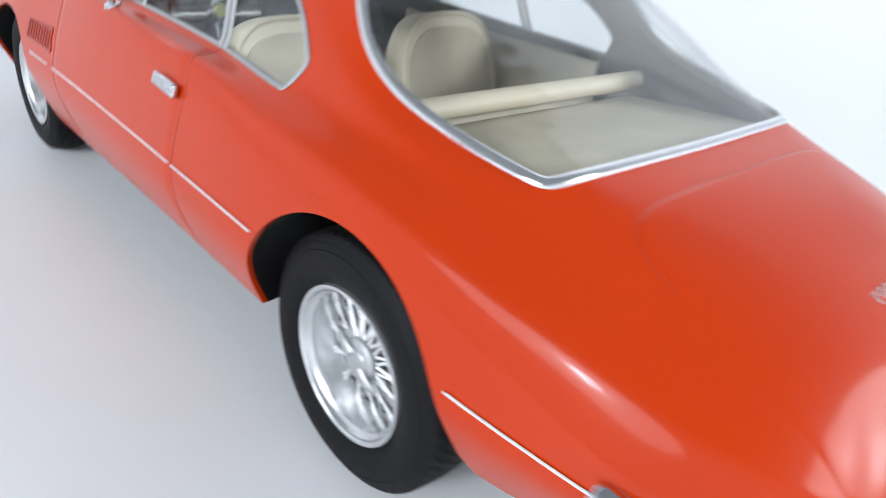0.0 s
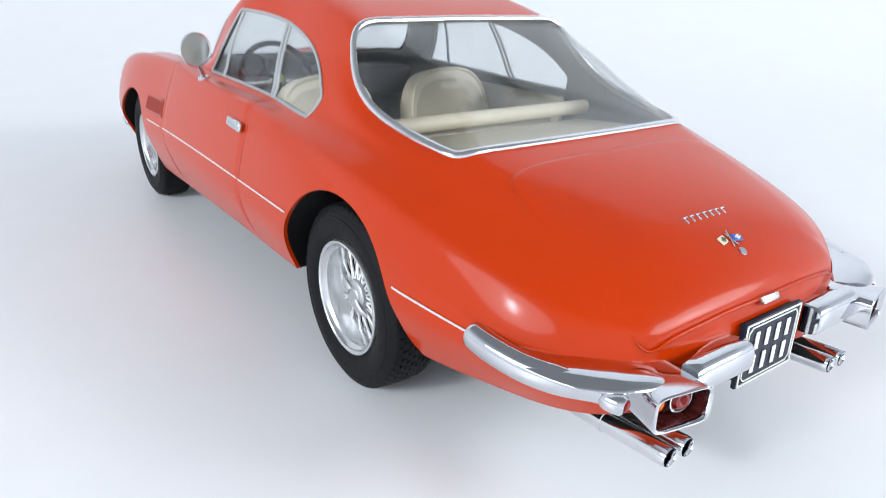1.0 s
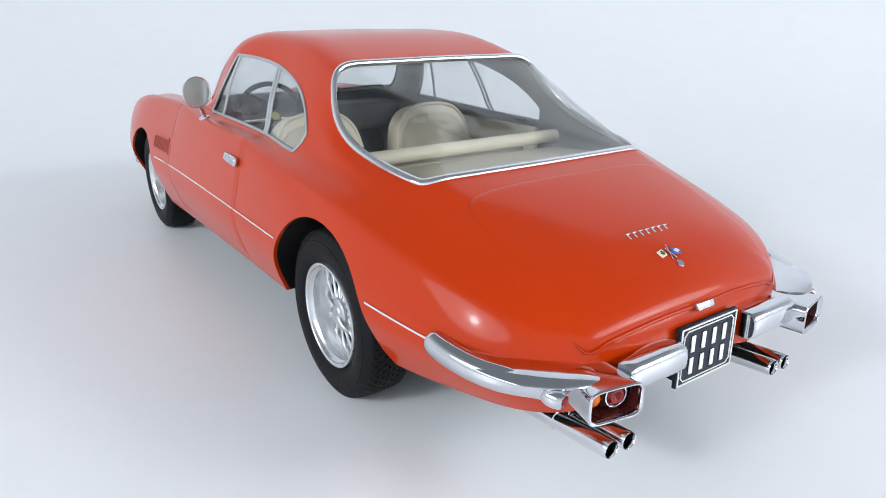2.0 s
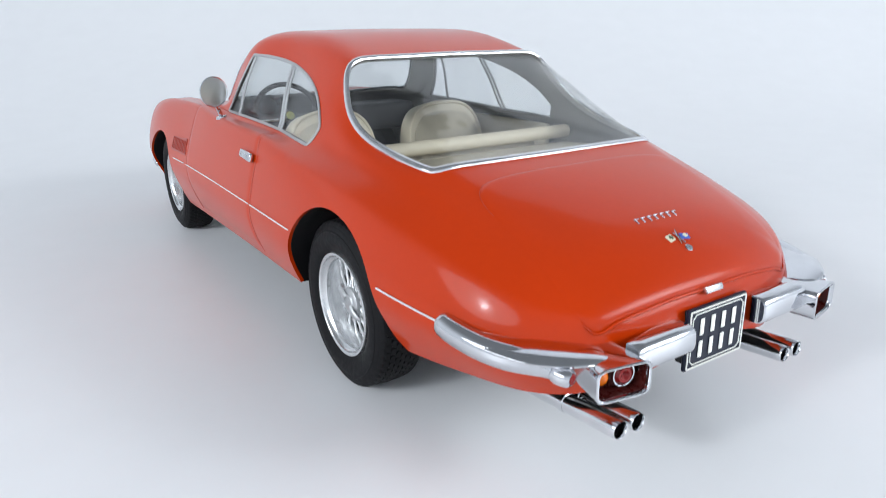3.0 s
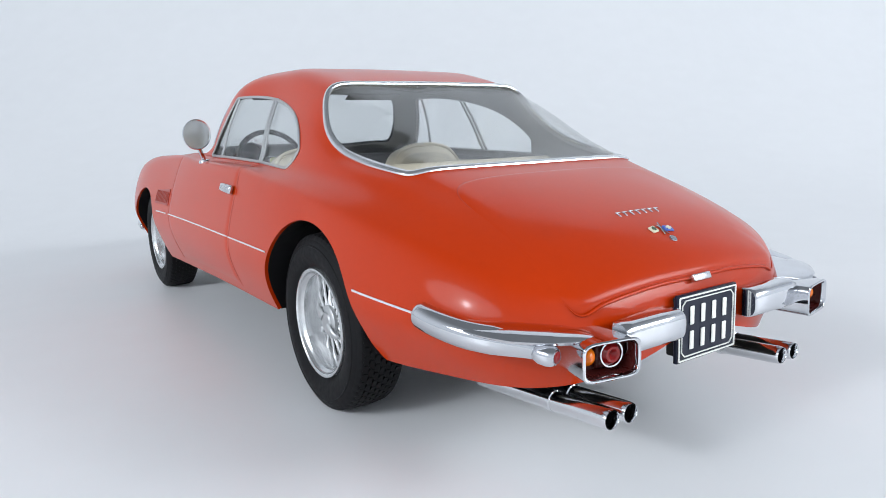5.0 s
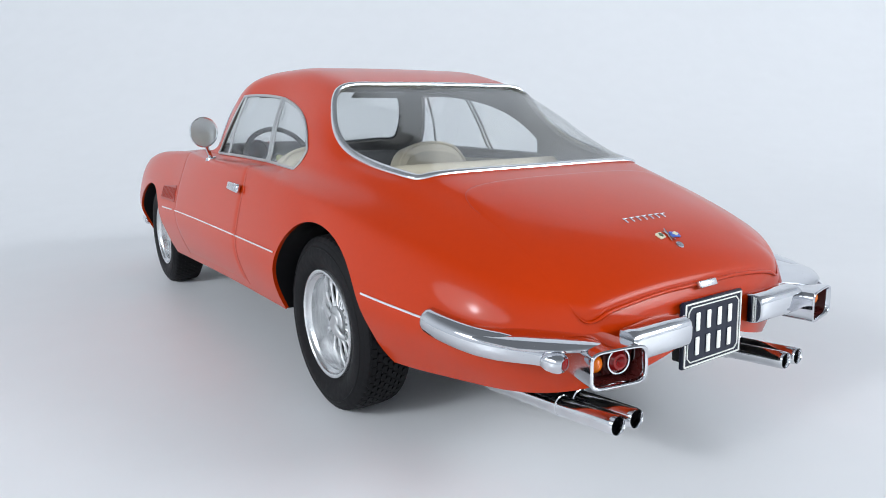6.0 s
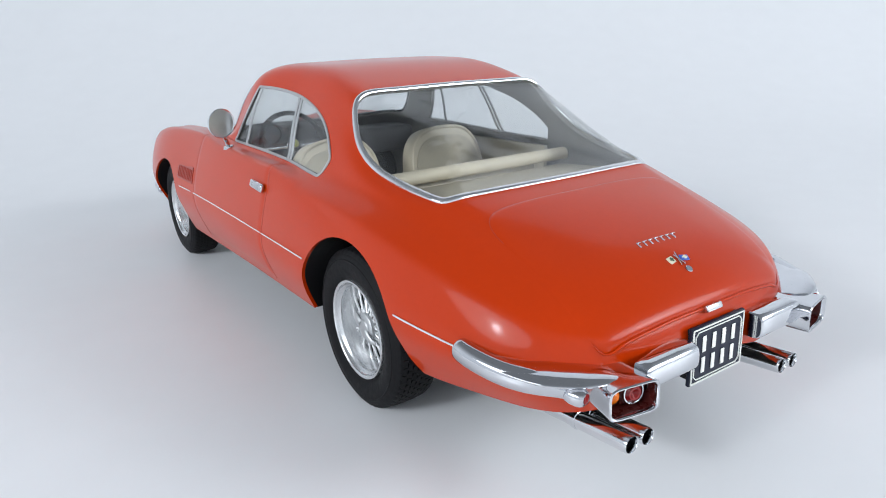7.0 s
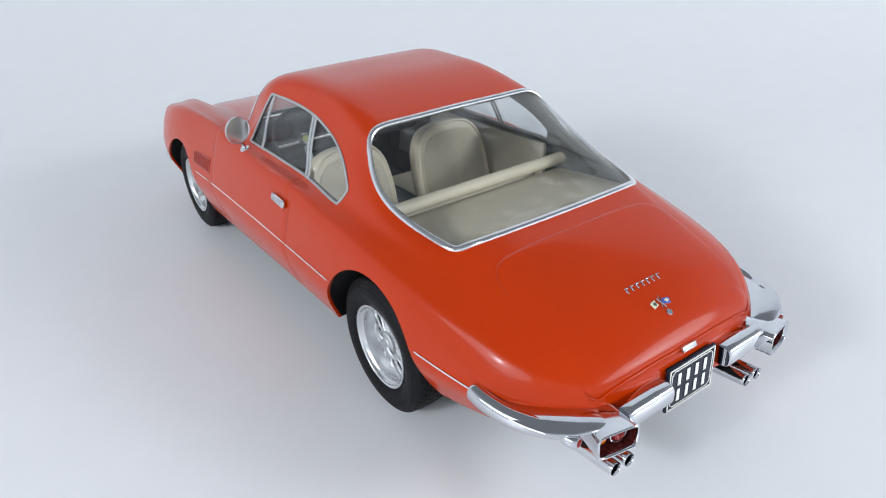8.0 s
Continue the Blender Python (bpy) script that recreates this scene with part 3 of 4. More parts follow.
def boot_lid():
    """A lid that swells a little from its shut line and ends below in a rolled lip standing off the tail."""
    c = np.array([0, -2.0])
    rings = [1.0, .997, .992, .985, .976, .965, .950, .930] + list(np.linspace(.91, .03, 40))
    rise = [-.15, .12, .36, .60, .80, .92, .98, 1.0] + [1.0] * 40
    pts, faces = [], []
    n = len(LID)
    for r, k in zip(rings, rise):
        for p in LID:
            x, y = c + (np.array(p) - c) * r
            q = min(1, max(0, (-2.232 - p[1]) / .055))
            top = .0022 * min(1, max(0, (p[1] + 1.94) / .10))
            inward = np.linalg.norm(np.array(p) - c) * (1 - r)
            swell = .0012 + (top + .0080 * q * q * (3 - 2 * q)) * math.exp(-(inward / .085) ** 2)
            pts.append(tuple(on_top(x if abs(x) > 1e-6 else 1e-6, y, swell * k)))
    pts.append(tuple(on_top(1e-6, c[1], .0012)))
    for k in range(len(rings) - 1):
        for i in range(n):
            j = (i + 1) % n
            faces.append((k * n + i, k * n + j, (k + 1) * n + j, (k + 1) * n + i))
    for i in range(n):
        faces.append(((len(rings) - 1) * n + i, (len(rings) - 1) * n + (i + 1) % n, len(rings) * n))
    k = min(range(len(LID)), key=lambda i: LID[i][1])
    turned = LID[k:] + LID[:k]
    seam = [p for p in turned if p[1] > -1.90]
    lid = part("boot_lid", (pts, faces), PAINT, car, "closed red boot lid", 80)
    # the lid's gap shade is a thin darker tube laid on the skin
    part("shut_line_shade", tube([on_top(x, y, .0004) for x, y in seam], .0010, False, 6, [normal_top(x, y) for x, y in seam], .5), GAP_SHADE, lid)
    k = max(range(len(LID)), key=lambda i: LID[i][1])
    low = [p for p in LID[k:] + LID[:k] if p[1] < -2.255]
    m = len(low) - 1
    path = [on_top(x if abs(x) > 1e-6 else 1e-6, y, .0035) for x, y in low]
    part("lid_lip", tube(path, [.0056 * min(1, .10 + 4 * min(i, m - i) / m) for i in range(m + 1)], False, 12, [normal_top(x if abs(x) > 1e-6 else 1e-6, y) for x, y in low], .9), PAINT, lid, "rolled lower edge of the lid")
    return lid


lid = boot_lid()
# seven upright strokes stand for the maker's script, joined by a bar over their tops
bm = bmesh.new()
for k in range(7):
    x = -.088 + .029 * k
    y = -2.098
    p = on_top(x if abs(x) > 1e-4 else 1e-4, y, .0025)
    nn = normal_top(x if abs(x) > 1e-4 else 1e-4, y)
    m = Matrix((Vector((1, 0, 0)), nn.cross(Vector((1, 0, 0))), nn)).transposed().to_4x4()
    box(bm, p, (.006, .024, .004), m, .001, 1)
    box(bm, p + m @ Vector((.008, .010, 0)), (.022, .0045, .004), m, .001, 1)
part("badge_script", bm, SATIN, lid, "small chrome raised lettering strip")


def badge(x, y, sx, sy, turn_deg, mats, label):
    p = on_top(x, y, .005)
    nn = normal_top(x, y)
    m = Matrix((Vector((1, 0, 0)), nn.cross(Vector((1, 0, 0))), nn)).transposed().to_4x4() @ Matrix.Rotation(radians(turn_deg), 4, "Z")
    bm = bmesh.new()
    box(bm, p, (sx, sy, .006), m, .002, 1)
    b = part("badge", bm, mats[0], lid, label)
    bm = bmesh.new()
    box(bm, p + nn * .004, (sx * .55, sy * .22, .003), m)
    box(bm, p + nn * .0045, (sx * .2, sy * .6, .003), m)
    part("badge_mark", bm, mats[1], b)


badge(-.031, -2.182, .028, .026, 12, (CREAM_ENAMEL, GREEN_ENAMEL), "tiny cream enamel flag badge")
badge(.030, -2.186, .035, .023, -14, (BLUE_ENAMEL, CREAM_ENAMEL), "tiny blue enamel flag badge")
p = on_top(.008, -2.222, .003)
nn = normal_top(.008, -2.222)
disc, dfaces = lathe([(0, .001), (.006, .001), (.006, .011), (.004, .013), (0, .013)], 20, False, "Y")
mrot = nn.to_track_quat("Y", "Z").to_matrix()
part("badge", ([tuple(mrot @ Vector(q) + p) for q in disc], dfaces), CHROME, lid, "tiny round chrome badge")
for a, b in ((( -.005, -2.168), (.012, -2.205)), ((.012, -2.160), (-.006, -2.206))):
    part("badge_pole", tube([on_top(*a, .006), on_top(*b, .006)], .002, False, 6), CHROME, lid)
bm = bmesh.new()
box(bm, (0, -2.326, .556), (.078, .020, .022), Matrix.Rotation(radians(-25), 4, "X"), .005, 2)
part("boot_latch", bm, SATIN, lid, "small bright chrome latch")


# ---- bumpers, lamps, plate, exhausts ----
def quarter_bumper(s):
    path = round_curve([(.724, -1.962, .502), (.722, -2.04, .493), (.700, -2.14, .482), (.655, -2.228, .474), (.610, -2.282, .462), (.575, -2.325, .446)], 8, False)
    k = len(path) - 1
    rad = []
    for i in range(k + 1):
        t = i / k
        r = .034 * min(1, math.sqrt(max(0, 1 - (1 - min(1, t / .055 + .12)) ** 2)))
        rad.append(r if t < .55 else .034 - .013 * min(1, (t - .55) / .35))
    b = part("rear_bumper", tube([(s * p[0], p[1], p[2]) for p in path], rad, False, 18, None, 1.12), CHROME, car, "curved chrome quarter bumper")
    # upper shelf that runs on from the bar to the lamp
    path = round_curve([(.714, -2.00, .508), (.700, -2.09, .502), (.668, -2.172, .496), (.622, -2.232, .491), (.566, -2.280, .486), (.505, -2.314, .480), (.462, -2.332, .474)], 6, False)
    k = len(path) - 1
    rad = [.018 + .054 * min(1, 2.0 * i / k) ** 1.1 - .02 * max(0, i / k - .7) / .3 for i in range(k + 1)]
    part("bumper_shelf", tube([(s * p[0], p[1], p[2]) for p in path], rad, False, 20, None, .27), CHROME, b, "flat chrome shelf above the bar")
    # lamp housing: a flared square trumpet
    cx, cz = .462, .435
    yaw = Matrix.Rotation(radians(11 * s), 4, "Z")
    loops = [(-.105, .072, .047), (-.08, .074, .048), (-.03, .079, .0492), (.03, .0845, .0500), (.036, .0855, .0505), (.0395, .0825, .0478), (.0390, .0790, .0445), (.036, .0765, .0420), (.026, .0755, .0410)]
    bowl = [(.030, .0760, .0415), (.0, .073, .040), (-.02, .066, .036)]
    n = 32

    def ring_loft(rows_, caps):
        pts, faces = [], []
        for y, hx, hz in rows_:
            for q in range(n):
                a = 2 * math.pi * q / n
                ca, sa = math.cos(a), math.sin(a)
                v = yaw @ Vector((math.copysign(abs(ca) ** .36, ca) * hx, -y, math.copysign(abs(sa) ** .36, sa) * hz))
                pts.append((s * cx + v.x, -2.385 + v.y, cz + v.z))
        for i in range(len(rows_) - 1):
            for q in range(n):
                faces.append((i * n + q, i * n + (q + 1) % n, (i + 1) * n + (q + 1) % n, (i + 1) * n + q))
        if caps[0]:
            faces.append(tuple(range(n)))
        if caps[1]:
            faces.append(tuple((len(rows_) - 1) * n + q for q in range(n))[::-1])
        return pts, faces
    part("lamp_bowl", ring_loft(bowl, (False, True)), BOWL, b, "dark hollow behind the lenses")
    h = part("tail_lamp_housing", ring_loft(loops, (True, False)), CHROME, b, "square chrome tail lamp housing")
    return b, h, cx, cz, yaw


for s in (-1, 1):
    b, h, cx, cz, yaw = quarter_bumper(s)
    def place(x, y, z):
        v = yaw @ Vector((s * x, -y, z))
        return (s * cx + v.x, -2.385 + v.y, cz + v.z)
    pts, faces = lathe([(.016, .001), (.014, .010), (.008, .018), (0, .0235), (-.010, .0245)], 24, False, "Y")
    part("indicator_lens", ([tuple(Vector(place(.045, -.004, .003)) + yaw @ Vector((q[0], -q[1], q[2]))) for q in pts], faces), AMBER, b, "round amber indicator lens")
    bm = bmesh.new()
    box(bm, place(-.022, -.012, 0), (.082, .012, .062), yaw, .004, 2)
    part("lamp_back", bm, BOWL, b, "dark red lamp interior")
    pts, faces = lathe([(0, .001), (.012, .014), (.012, .020), (.0, .030), (-.004, .030)], 24, False, "Y")
    lens = part("tail_lens", ([tuple(Vector(place(-.020, 0, .004)) + yaw @ Vector((q[0], -q[1], q[2]))) for q in pts], faces), RED_LENS, b, "round red tail lamp lens")
    pts, faces = lathe([(-.004, .030), (.006, .034), (.006, .030)], 24, False, "Y")
    part("lens_ring", ([tuple(Vector(place(-.020, 0, .004)) + yaw @ Vector((q[0], -q[1], q[2]))) for q in pts], faces), CHROME, b)
    # small lower bullet with a red reflector
    aim = Vector((-s * .38, -.92, -.10)).normalized()
    root, turn = Vector((s * .606, -2.296, .455)), Vector((0, 1, 0)).rotation_difference(aim).to_matrix()
    pts, faces = lathe([(0, .017), (.006, .023), (.018, .027), (.036, .028), (.050, .026), (.058, .021), (.060, .014), (.060, .001)], 28, False, "Y")
    part("bumper_bullet", ([tuple(root + turn @ Vector(q)) for q in pts], faces), CHROME, b, "rounded chrome end cap")
    pts, faces = lathe([(.058, .016), (.063, .015), (.066, .009), (.067, .001)], 20, False, "Y")
    part("reflector", ([tuple(root + turn @ Vector(q)) for q in pts], faces), RED_LENS, b, "small round red reflector")
    # bar between lamp and number plate
    inner = .160 if s < 0 else .163
    pts, faces = [], []
    bar = [(.392, .92), (.380, 1.0), (.36, 1.0), (.30, 1.0), (.24, 1.0), (inner + .010, 1.0), (inner + .003, .97), (inner, .91)]
    for x, k in bar:
        sink = min(1.0, max(.15, 1 - (x - .27) / .12))
        for q in range(36):
            a = 2 * math.pi * q / 36
            ca, sa = math.cos(a), math.sin(a)
            pts.append((s * x, -2.356 + math.copysign(abs(ca) ** .62, ca) * .047 * k * (sink if ca > 0 else 1), .459 + math.copysign(abs(sa) ** .62, sa) * .044 * k))
    for i in range(len(bar) - 1):
        faces += [(i * 36 + q, i * 36 + (q + 1) % 36, i * 36 + 36 + (q + 1) % 36, i * 36 + 36 + q) for q in range(36)]
    faces += [tuple(range(36)), tuple(range(len(pts) - 36, len(pts)))[::-1]]
    part("centre_bumper", (pts, faces), CHROME, b, "thick chrome overrider bar")
    for x in (.425, .355):
        prof = [(-2.366, .0222), (-2.376, .0232), (-2.382, .0256), (-2.376, .0280), (-2.366, .0285), (-2.180, .0285), (-2.178, .0320), (-2.165, .0320), (-2.163, .0285), (-1.85, .0285)]
        pts, faces = lathe(prof, 40, False, "Y")
        pipe = part("exhaust_pipe", joined(([(s * x + q[0], q[1], .258 + q[2] - (q[1] + 2.38) * .075) for q in pts], faces)), PIPE_CHROME, car, "chrome exhaust tailpipe")
        pts, faces = lathe([(-2.364, .0221), (-2.10, .0215), (-2.10, .001)], 40, False, "Y")
        part("bore", ([(s * x + q[0], q[1], .258 + q[2] - (q[1] + 2.38) * .075) for q in pts], faces), BLACK, pipe, "black hollow inside of pipe")
    bm = bmesh.new()
    box(bm, (s * .39, -2.06, .285), (.13, .10, .05), None, .012, 2)
    part("exhaust_bracket", bm, BLACK, car)

bm = bmesh.new()
box(bm, (0, -2.347, .427), (.272, .014, .195), None, .003, 1)
plate = part("number_plate", bm, PLATE_BLACK, car, "black plate with white border and white bars")
bm = bmesh.new()
for z in (-1, 1):
    box(bm, (0, -2.3555, .427 + z * .0905), (.258, .003, .004))
    box(bm, (z * .129, -2.3555, .427), (.004, .003, .181))
    box(bm, (0, -2.3555, .427 + z * .080), (.208, .003, .0028))
    box(bm, (z * .118, -2.3555, .427), (.0028, .003, .132))
    for q in (-1, 1):
        box(bm, (z * .111, -2.3555, .427 + q * .073), (.0215, .003, .0028), Matrix.Rotation(radians(45 * z * q), 4, "Y"))
part("plate_border", bm, WHITE_PAINT, plate)
for row, z in ((0, .462), (1, .391)):
    for k in range(4):
        bm = bmesh.new()
        box(bm, (-.075 + .05 * k, -2.3565, z), (.018, .004, .054), None, .002, 1)
        part("plate_bar", bm, WHITE_PAINT, plate)
bm = bmesh.new()
box(bm, (0, -2.325, .43), (.25, .035, .17), None, .006, 2)
part("plate_bracket", bm, BLACK, car)


# front quarter bumpers, of which only the ends show behind the wheels
for s in (-1, 1):
    path = round_curve([(s * .706, 1.99, .374), (s * .700, 2.06, .376), (s * .675, 2.23, .382), (s * .58, 2.36, .388), (s * .38, 2.430, .392), (s * .16, 2.450, .394)], 5, False)
    k = len(path) - 1
    part("front_bumper", tube(path, [.026 * min(1, .45 + 8 * min(i, k - i) / k) for i in range(k + 1)], False, 14), CHROME, car, "slim chrome front bumper")


# ---- wheels ----
def wheel_meshes():
    half = [(.060, .192), (.076, .196), (.086, .206), (.095, .224), (.1005, .248), (.1000, .266), (.0985, .2745), (.1000, .2765), (.0992, .2800), (.0962, .2825), (.0940, .290), (.086, .301), (.076, .308), (.060, .3125), (.030, .3150)]
    tyre_prof = half + [(0, .3155)] + [(-x, r) for x, r in half[::-1]]
    tyre = lathe(tyre_prof, 96)
    rim_prof = [(.074, .199), (.086, .199), (.092, .196), (.093, .190), (.089, .185), (.080, .182), (.076, .178), (.070, .172), (.040, .167), (.010, .161), (.002, .156), (-.06, .156), (-.09, .184), (-.095, .194), (-.07, .198)]
    rim = lathe(rim_prof, 72)
    hub = lathe([(-.07, .056), (-.01, .050), (.022, .052), (.040, .057), (.050, .056), (.055, .050), (.057, .036), (.062, .032), (.064, .020), (.064, .001)], 40)
    return tyre, rim, hub


TYRE_GEO, RIM_GEO, HUB_GEO = wheel_meshes()


def tread_ribs():
    """Seven zigzag ribs round the tyre, each cut into blocks, and a scalloped shoulder on either side."""
    pts, faces = [], []
    n = 60

    def crown(x):
        return .3205 - .0042 * (abs(x) / .066) ** 2.4
    for rib in range(-3, 4):
        xa, xb = .0205 * rib - .0088, .0205 * rib + .0088
        for k in range(n):
            a0 = 2 * math.pi * (k + .5 * (rib % 2)) / n
            o = len(pts)
            for f, shift in ((0, -.003), (.46, .003), (.92, -.002)):
                a = a0 + f * 2 * math.pi / n
                for x in (xa, xb):
                    for r in (crown(x), crown(x) - .008):
                        pts.append((x + shift, r * math.cos(a), r * math.sin(a)))
            for i in (o, o + 4):
                faces += [(i, i + 2, i + 6, i + 4), (i, i + 4, i + 5, i + 1), (i + 2, i + 3, i + 7, i + 6)]
            faces += [(o, o + 1, o + 3, o + 2), (o + 8, o + 10, o + 11, o + 9)]
    for side in (-1, 1):
        o = len(pts)
        m = n * 6
        for k in range(m):
            a = 2 * math.pi * k / m
            wave = .0026 * abs(math.sin(math.pi * k / 6))
            for x, r in ((.068, .3080), (.070, .3145 + wave), (.078, .3115 + wave), (.0850, .3055), (.0885, .2985)):
                pts.append((side * x, r * math.cos(a), r * math.sin(a)))
        for k in range(m):
            j = (k + 1) % m
            for q in range(4):
                faces.append((o + k * 5 + q, o + k * 5 + q + 1, o + j * 5 + q + 1, o + j * 5 + q))
    return pts, faces


TREAD_GEO = tread_ribs()


def wheel(x, y):
    s = 1 if x > 0 else -1
    m = Matrix.Translation((x * S, y * S, WHEEL_Z[y] * S)) @ (Matrix.Rotation(math.pi, 4, "Z") if s < 0 else Matrix())
    w = part("wheel", RIM_GEO, SILVER_RIM, car, "silver wire-spoked wheel with black tyre", 30, m)
    part("tyre", TYRE_GEO, RUBBER, w, "black rubber tyre", 30)
    part("tread", TREAD_GEO, RUBBER, w, "zigzag tread blocks", 20)
    part("hub", HUB_GEO, SILVER, w, "silver splined hub")
    ears = []
    for k in range(2):
        a = math.pi * k + math.pi - .72
        run = [(.060, .022), (.062, .045), (.060, .066), (.054, .084), (.050, .089)]
        ears.append(tube([(q, r * math.cos(a + 2 * r), r * math.sin(a + 2 * r)) for q, r in run], [.018, .017, .014, .010, .005], False, 12, [(1, 0, 0)] * 5, .5))
    part("knock_off_nut", joined(*ears), SILVER, w, "two-eared knock-off nut")
    # black disc added close behind the spokes to stand in for shade between them
    part("gap_shade_drum", lathe([(-.014, .001), (-.014, .150), (-.004, .1545)], 48), BLACK, w, "black drum added behind the spokes for shade in their gaps")
    return w


def spokes(w):
    n = 14
    # outer layer: pairs that meet at the rim; inner layer: pairs that cross
    for layer, (xh, rh, xr, rr, skew, lead) in enumerate(((.036, .052, .014, .161, .22, .18), (.036, .052, .014, .161, -.22, -.18), (.016, .054, .000, .156, .20, 0), (.016, .054, .000, .156, -.20, 0))):
        geo = tube([(xh, rh, 0), (xr, rr * math.cos(skew), rr * math.sin(skew))], .0044 if layer < 2 else .0028, False, 6)
        if layer not in SPOKES:
            SPOKES[layer] = None
        for k in range(n):
            a = 2 * math.pi * (k + (.5 if layer > 1 else 0)) / n - lead
            if SPOKES[layer] is None:
                ob = part("spoke", geo, SPOKE, w)
                SPOKES[layer] = ob.data
            else:
                ob = new("spoke", SPOKES[layer])
                ob.parent = w
            ob.matrix_basis = Matrix.Rotation(a, 4, "X")


SPOKES = {}
for x, y in ((-.650, -1.30), (.650, -1.30), (-.655, 1.30), (.655, 1.30)):
    spokes(wheel(x, y))
    s = 1 if x > 0 else -1
    # wheel-well liner
    prof = [(.44 * s, .001), (.44 * s, .385), (.705 * s, .376)]
    pts, faces = lathe(prof, 48)
    keep = [f for f in faces if sum(pts[i][2] for i in f) / len(f) > .0]
    part("wheel_well", ([(p[0], p[1] + y, p[2] + .352) for p in pts], keep), BLACK, car, "matt black wheel well")

# floor pan
bm = bmesh.new()
box(bm, (0, -.05, .345), (1.02, 4.1, .03), None, .01, 2)
part("floor_pan", bm, BLACK, car, "black underbody")
for s in (-1, 1):
    bm = bmesh.new()
    box(bm, (s * .60, 0, .375), (.24, 1.82, .03), None, .01, 2)
    part("sill_pan", bm, BLACK, car)


# ---- mirror ----
def mirror(s):
    prof = [(-.05, .001), (-.046, .022), (-.035, .045), (-.018, .064), (0, .075), (.008, .077), (.010, .074), (.006, .070), (.007, .001)]
    pts, faces = lathe(prof, 32, False, "Y")
    turn = Matrix.Rotation(radians(-14 * s), 3, "Z") @ Matrix.Rotation(radians(4), 3, "X")
    head = part("wing_mirror", ([tuple(turn @ Vector((q[0], -q[1], q[2])) + Vector((s * .745, .085, 1.025))) for q in pts], faces), TRIM_CHROME, car, "round chrome wing mirror on stalk")
    foot = on_side(.175, .885, s, 0)
    part("mirror_stalk", tube(round_curve([foot, foot + Vector((s * .012, -.01, .035)), (s * .725, .13, .955), (s * .738, .112, .985)], 5, False), .011, False, 8), CHROME, head)
    pts, faces = lathe([(-.004, .001), (-.004, .03), (.008, .026), (.012, .001)], 20, False, "Y")
    n2 = normal_side(.175, .885, s).to_track_quat("Y", "Z").to_matrix()
    part("mirror_foot", ([tuple(n2 @ Vector(q) + foot) for q in pts], faces), CHROME, head)


mirror(-1)


# ---- cabin ----
def slab(name, centre, size, mat, label="", turn=None, bevel=.02):
    bm = bmesh.new()
    box(bm, centre, size, turn, bevel, 3)
    return part(name, bm, mat, car, label)


slab("parcel_shelf", (0, -1.36, .792), (1.10, .56, .03), CARPET, "beige felt parcel shelf", Matrix.Rotation(radians(-4), 4, "X"), .008)
part("shelf_roll", tube([(x, -1.085, .838) for x in np.linspace(-.56, .56, 9)], .034, False, 12, None, .9), BEIGE, car, "beige padded roll along shelf")
slab("rear_bench_back", (0, -1.02, .62), (.86, .10, .40), BEIGE, "beige rear bench back", Matrix.Rotation(radians(-12), 4, "X"), .03)
slab("rear_bench_seat", (0, -.80, .46), (.86, .40, .14), BEIGE, "beige rear bench cushion", None, .04)
slab("dashboard", (0, .42, .80), (1.12, .26, .16), DASH, "dark grey dashboard", None, .03)
slab("instrument_binnacle", (-.33, .33, .905), (.38, .16, .11), DASH, "dark grey instrument binnacle", None, .035)
pts, faces = lathe([(.09, .001), (.09, .050), (.0, .056), (-.012, .056), (-.014, .050), (-.004, .046), (-.004, .001)], 32, False, "Y")
part("instrument_dial", ([(-.412 + q[0], .255 + q[1], .920 + q[2]) for q in pts], faces), BLACK, car, "round black instrument housing")
for s in (-1, 1):
    slab("sun_visor", (s * .27, .06, 1.212), (.34, .06, .010), LINING, "grey sun visor below the roof edge", Matrix.Rotation(radians(-28), 4, "X"), .005)
slab("transmission_tunnel", (0, -.2, .45), (.20, 1.3, .20), BLACK, "", None, .04)
for s in (-1, 1):
    slab("door_card", (s * .645, -.30, .60), (.03, 1.12, .48), CARPET, "beige trimmed door card", Matrix.Rotation(radians(s * 3), 4, "Y"), .008)


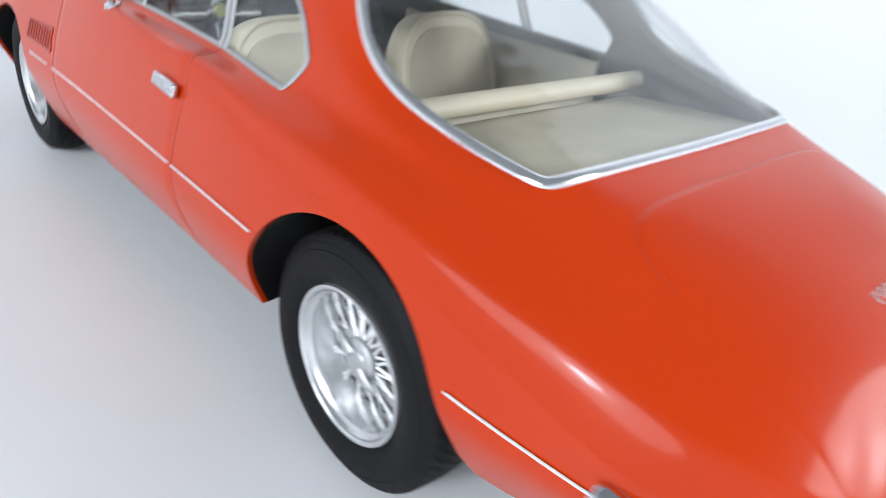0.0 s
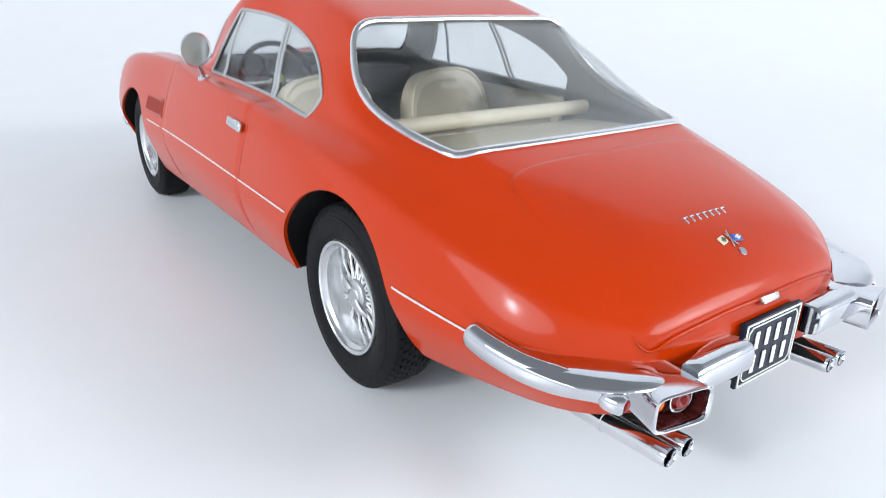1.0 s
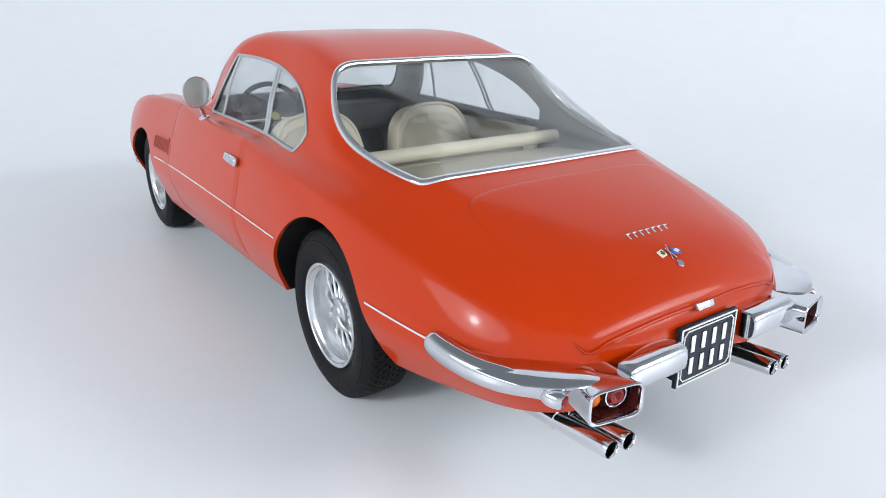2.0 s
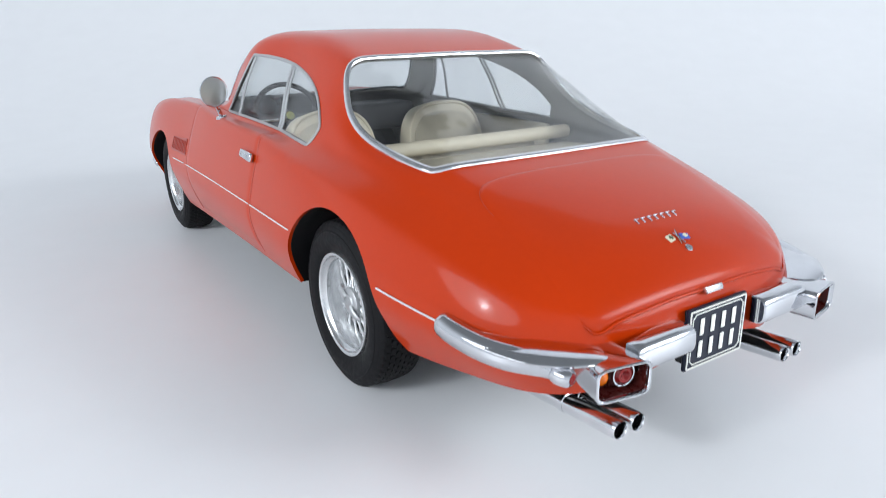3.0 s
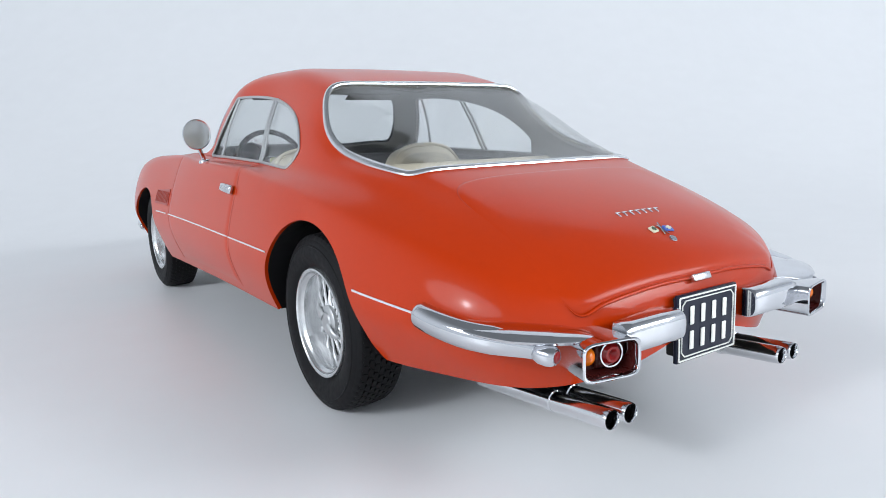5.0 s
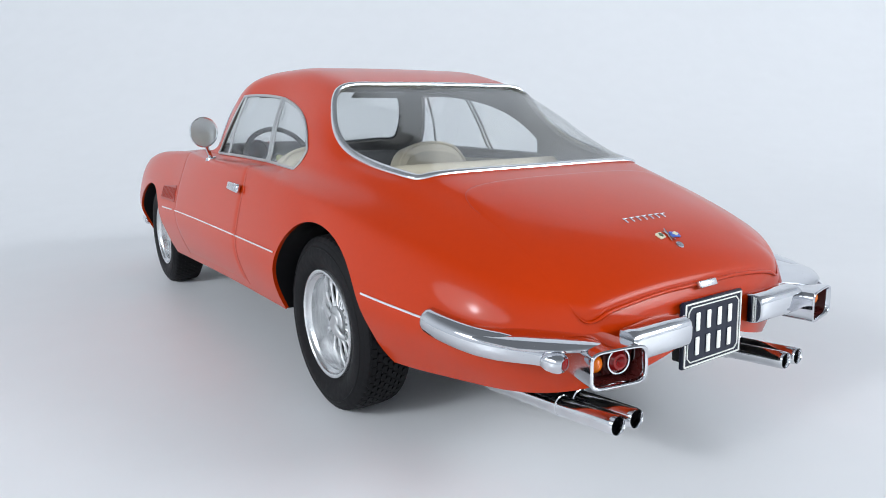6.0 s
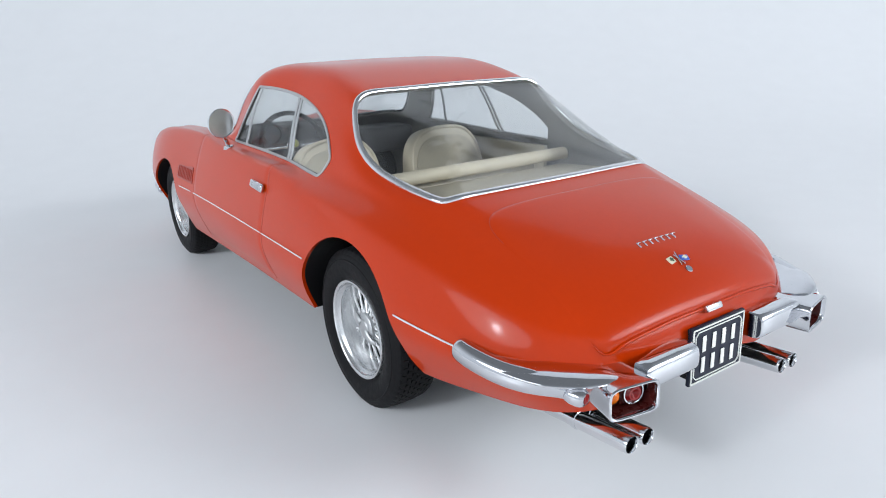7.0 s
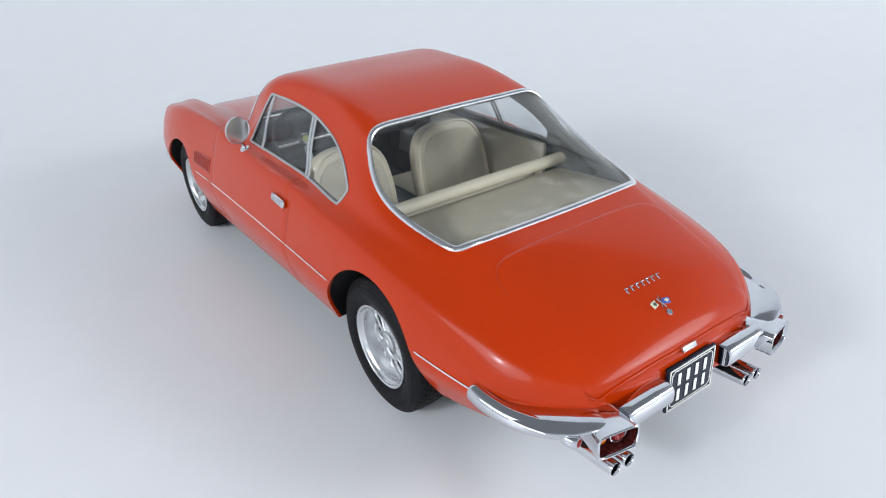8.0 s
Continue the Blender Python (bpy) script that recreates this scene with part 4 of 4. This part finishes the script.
def seat(x):
    """A bucket back with a rounded crown, a piped edge and a darker rear panel."""
    lean = Matrix.Rotation(radians(-13), 4, "X")
    half = [(.225, 0), (.235, .18), (.230, .34), (.208, .445), (.155, .513), (.078, .540)]
    outline = round_curve([(-a, h) for a, h in half] + [(0, .544)] + half[::-1], 5, False)
    base = Vector((x, -.44, .40))

    def sheet(scale, depth):
        return [base + lean @ Vector((p[0] * scale, depth, p[1] * (scale if p[1] > .3 else 1))) for p in outline]
    loops = [sheet(.86, .075), sheet(.96, .070), sheet(1.0, .045), sheet(1.0, -.045), sheet(.96, -.060)]
    n = len(outline)
    pts = [tuple(p) for lp in loops for p in lp]
    faces = [(i * n + j, i * n + j + 1, (i + 1) * n + j + 1, (i + 1) * n + j) for i in range(len(loops) - 1) for j in range(n - 1)]
    faces += [tuple(range(n)), tuple(range((len(loops) - 1) * n, len(loops) * n))[::-1], tuple(i * n for i in range(len(loops)))[::-1], tuple(i * n + n - 1 for i in range(len(loops)))]
    st = part("seat_back", (pts, faces), BEIGE, car, "beige padded front seat back", 50)
    part("seat_piping", tube(sheet(.985, -.056), .009, False, 8), BEIGE, st)
    inset = sheet(.90, -.066)
    pan = [tuple(p) for p in inset] + [tuple(p + lean @ Vector((0, .012, 0))) for p in inset]
    part("seat_back_panel", (pan, [tuple(range(n)), tuple(range(n, 2 * n))[::-1]] + [(j, j + 1, n + j + 1, n + j) for j in range(n - 1)]), CARPET, st, "darker felt panel behind the seat")
    bm = bmesh.new()
    box(bm, (x, -.16, .46), (.48, .46, .14), None, .05, 3)
    part("seat_cushion", bm, BEIGE, st)


for x in (-.33, .33):
    seat(x)

ring = []
tilt = Matrix.Rotation(radians(-22), 3, "X")
c = Vector((-.33, .16, .86))
for k in range(36):
    a = 2 * math.pi * k / 36
    ring.append(c + tilt @ Vector((.185 * math.cos(a), 0, .185 * math.sin(a))))
wheel_ring = part("steering_wheel", tube(ring, .014, True, 8, [tilt @ Vector((0, 1, 0))] * 36), BLACK, car, "black-rimmed steering wheel with silver spokes")
for a in (0, math.pi, -math.pi / 2):
    part("wheel_arm", tube([c, c + tilt @ Vector((.18 * math.cos(a), 0, .18 * math.sin(a)))], .019, False, 8, [tilt @ Vector((0, 1, 0))] * 2, .25), SATIN, wheel_ring)
pts, faces = lathe([(-.03, .001), (-.028, .030), (-.015, .040), (.02, .042)], 24, False, "Y")
part("horn_ring", ([tuple(tilt @ Vector(q) + c) for q in pts], faces), SATIN, wheel_ring)
pts, faces = lathe([(-.036, .001), (-.034, .018), (-.028, .024)], 24, False, "Y")
part("horn_button", ([tuple(tilt @ Vector(q) + c) for q in pts], faces), YELLOW_ENAMEL, wheel_ring, "yellow-green horn button")
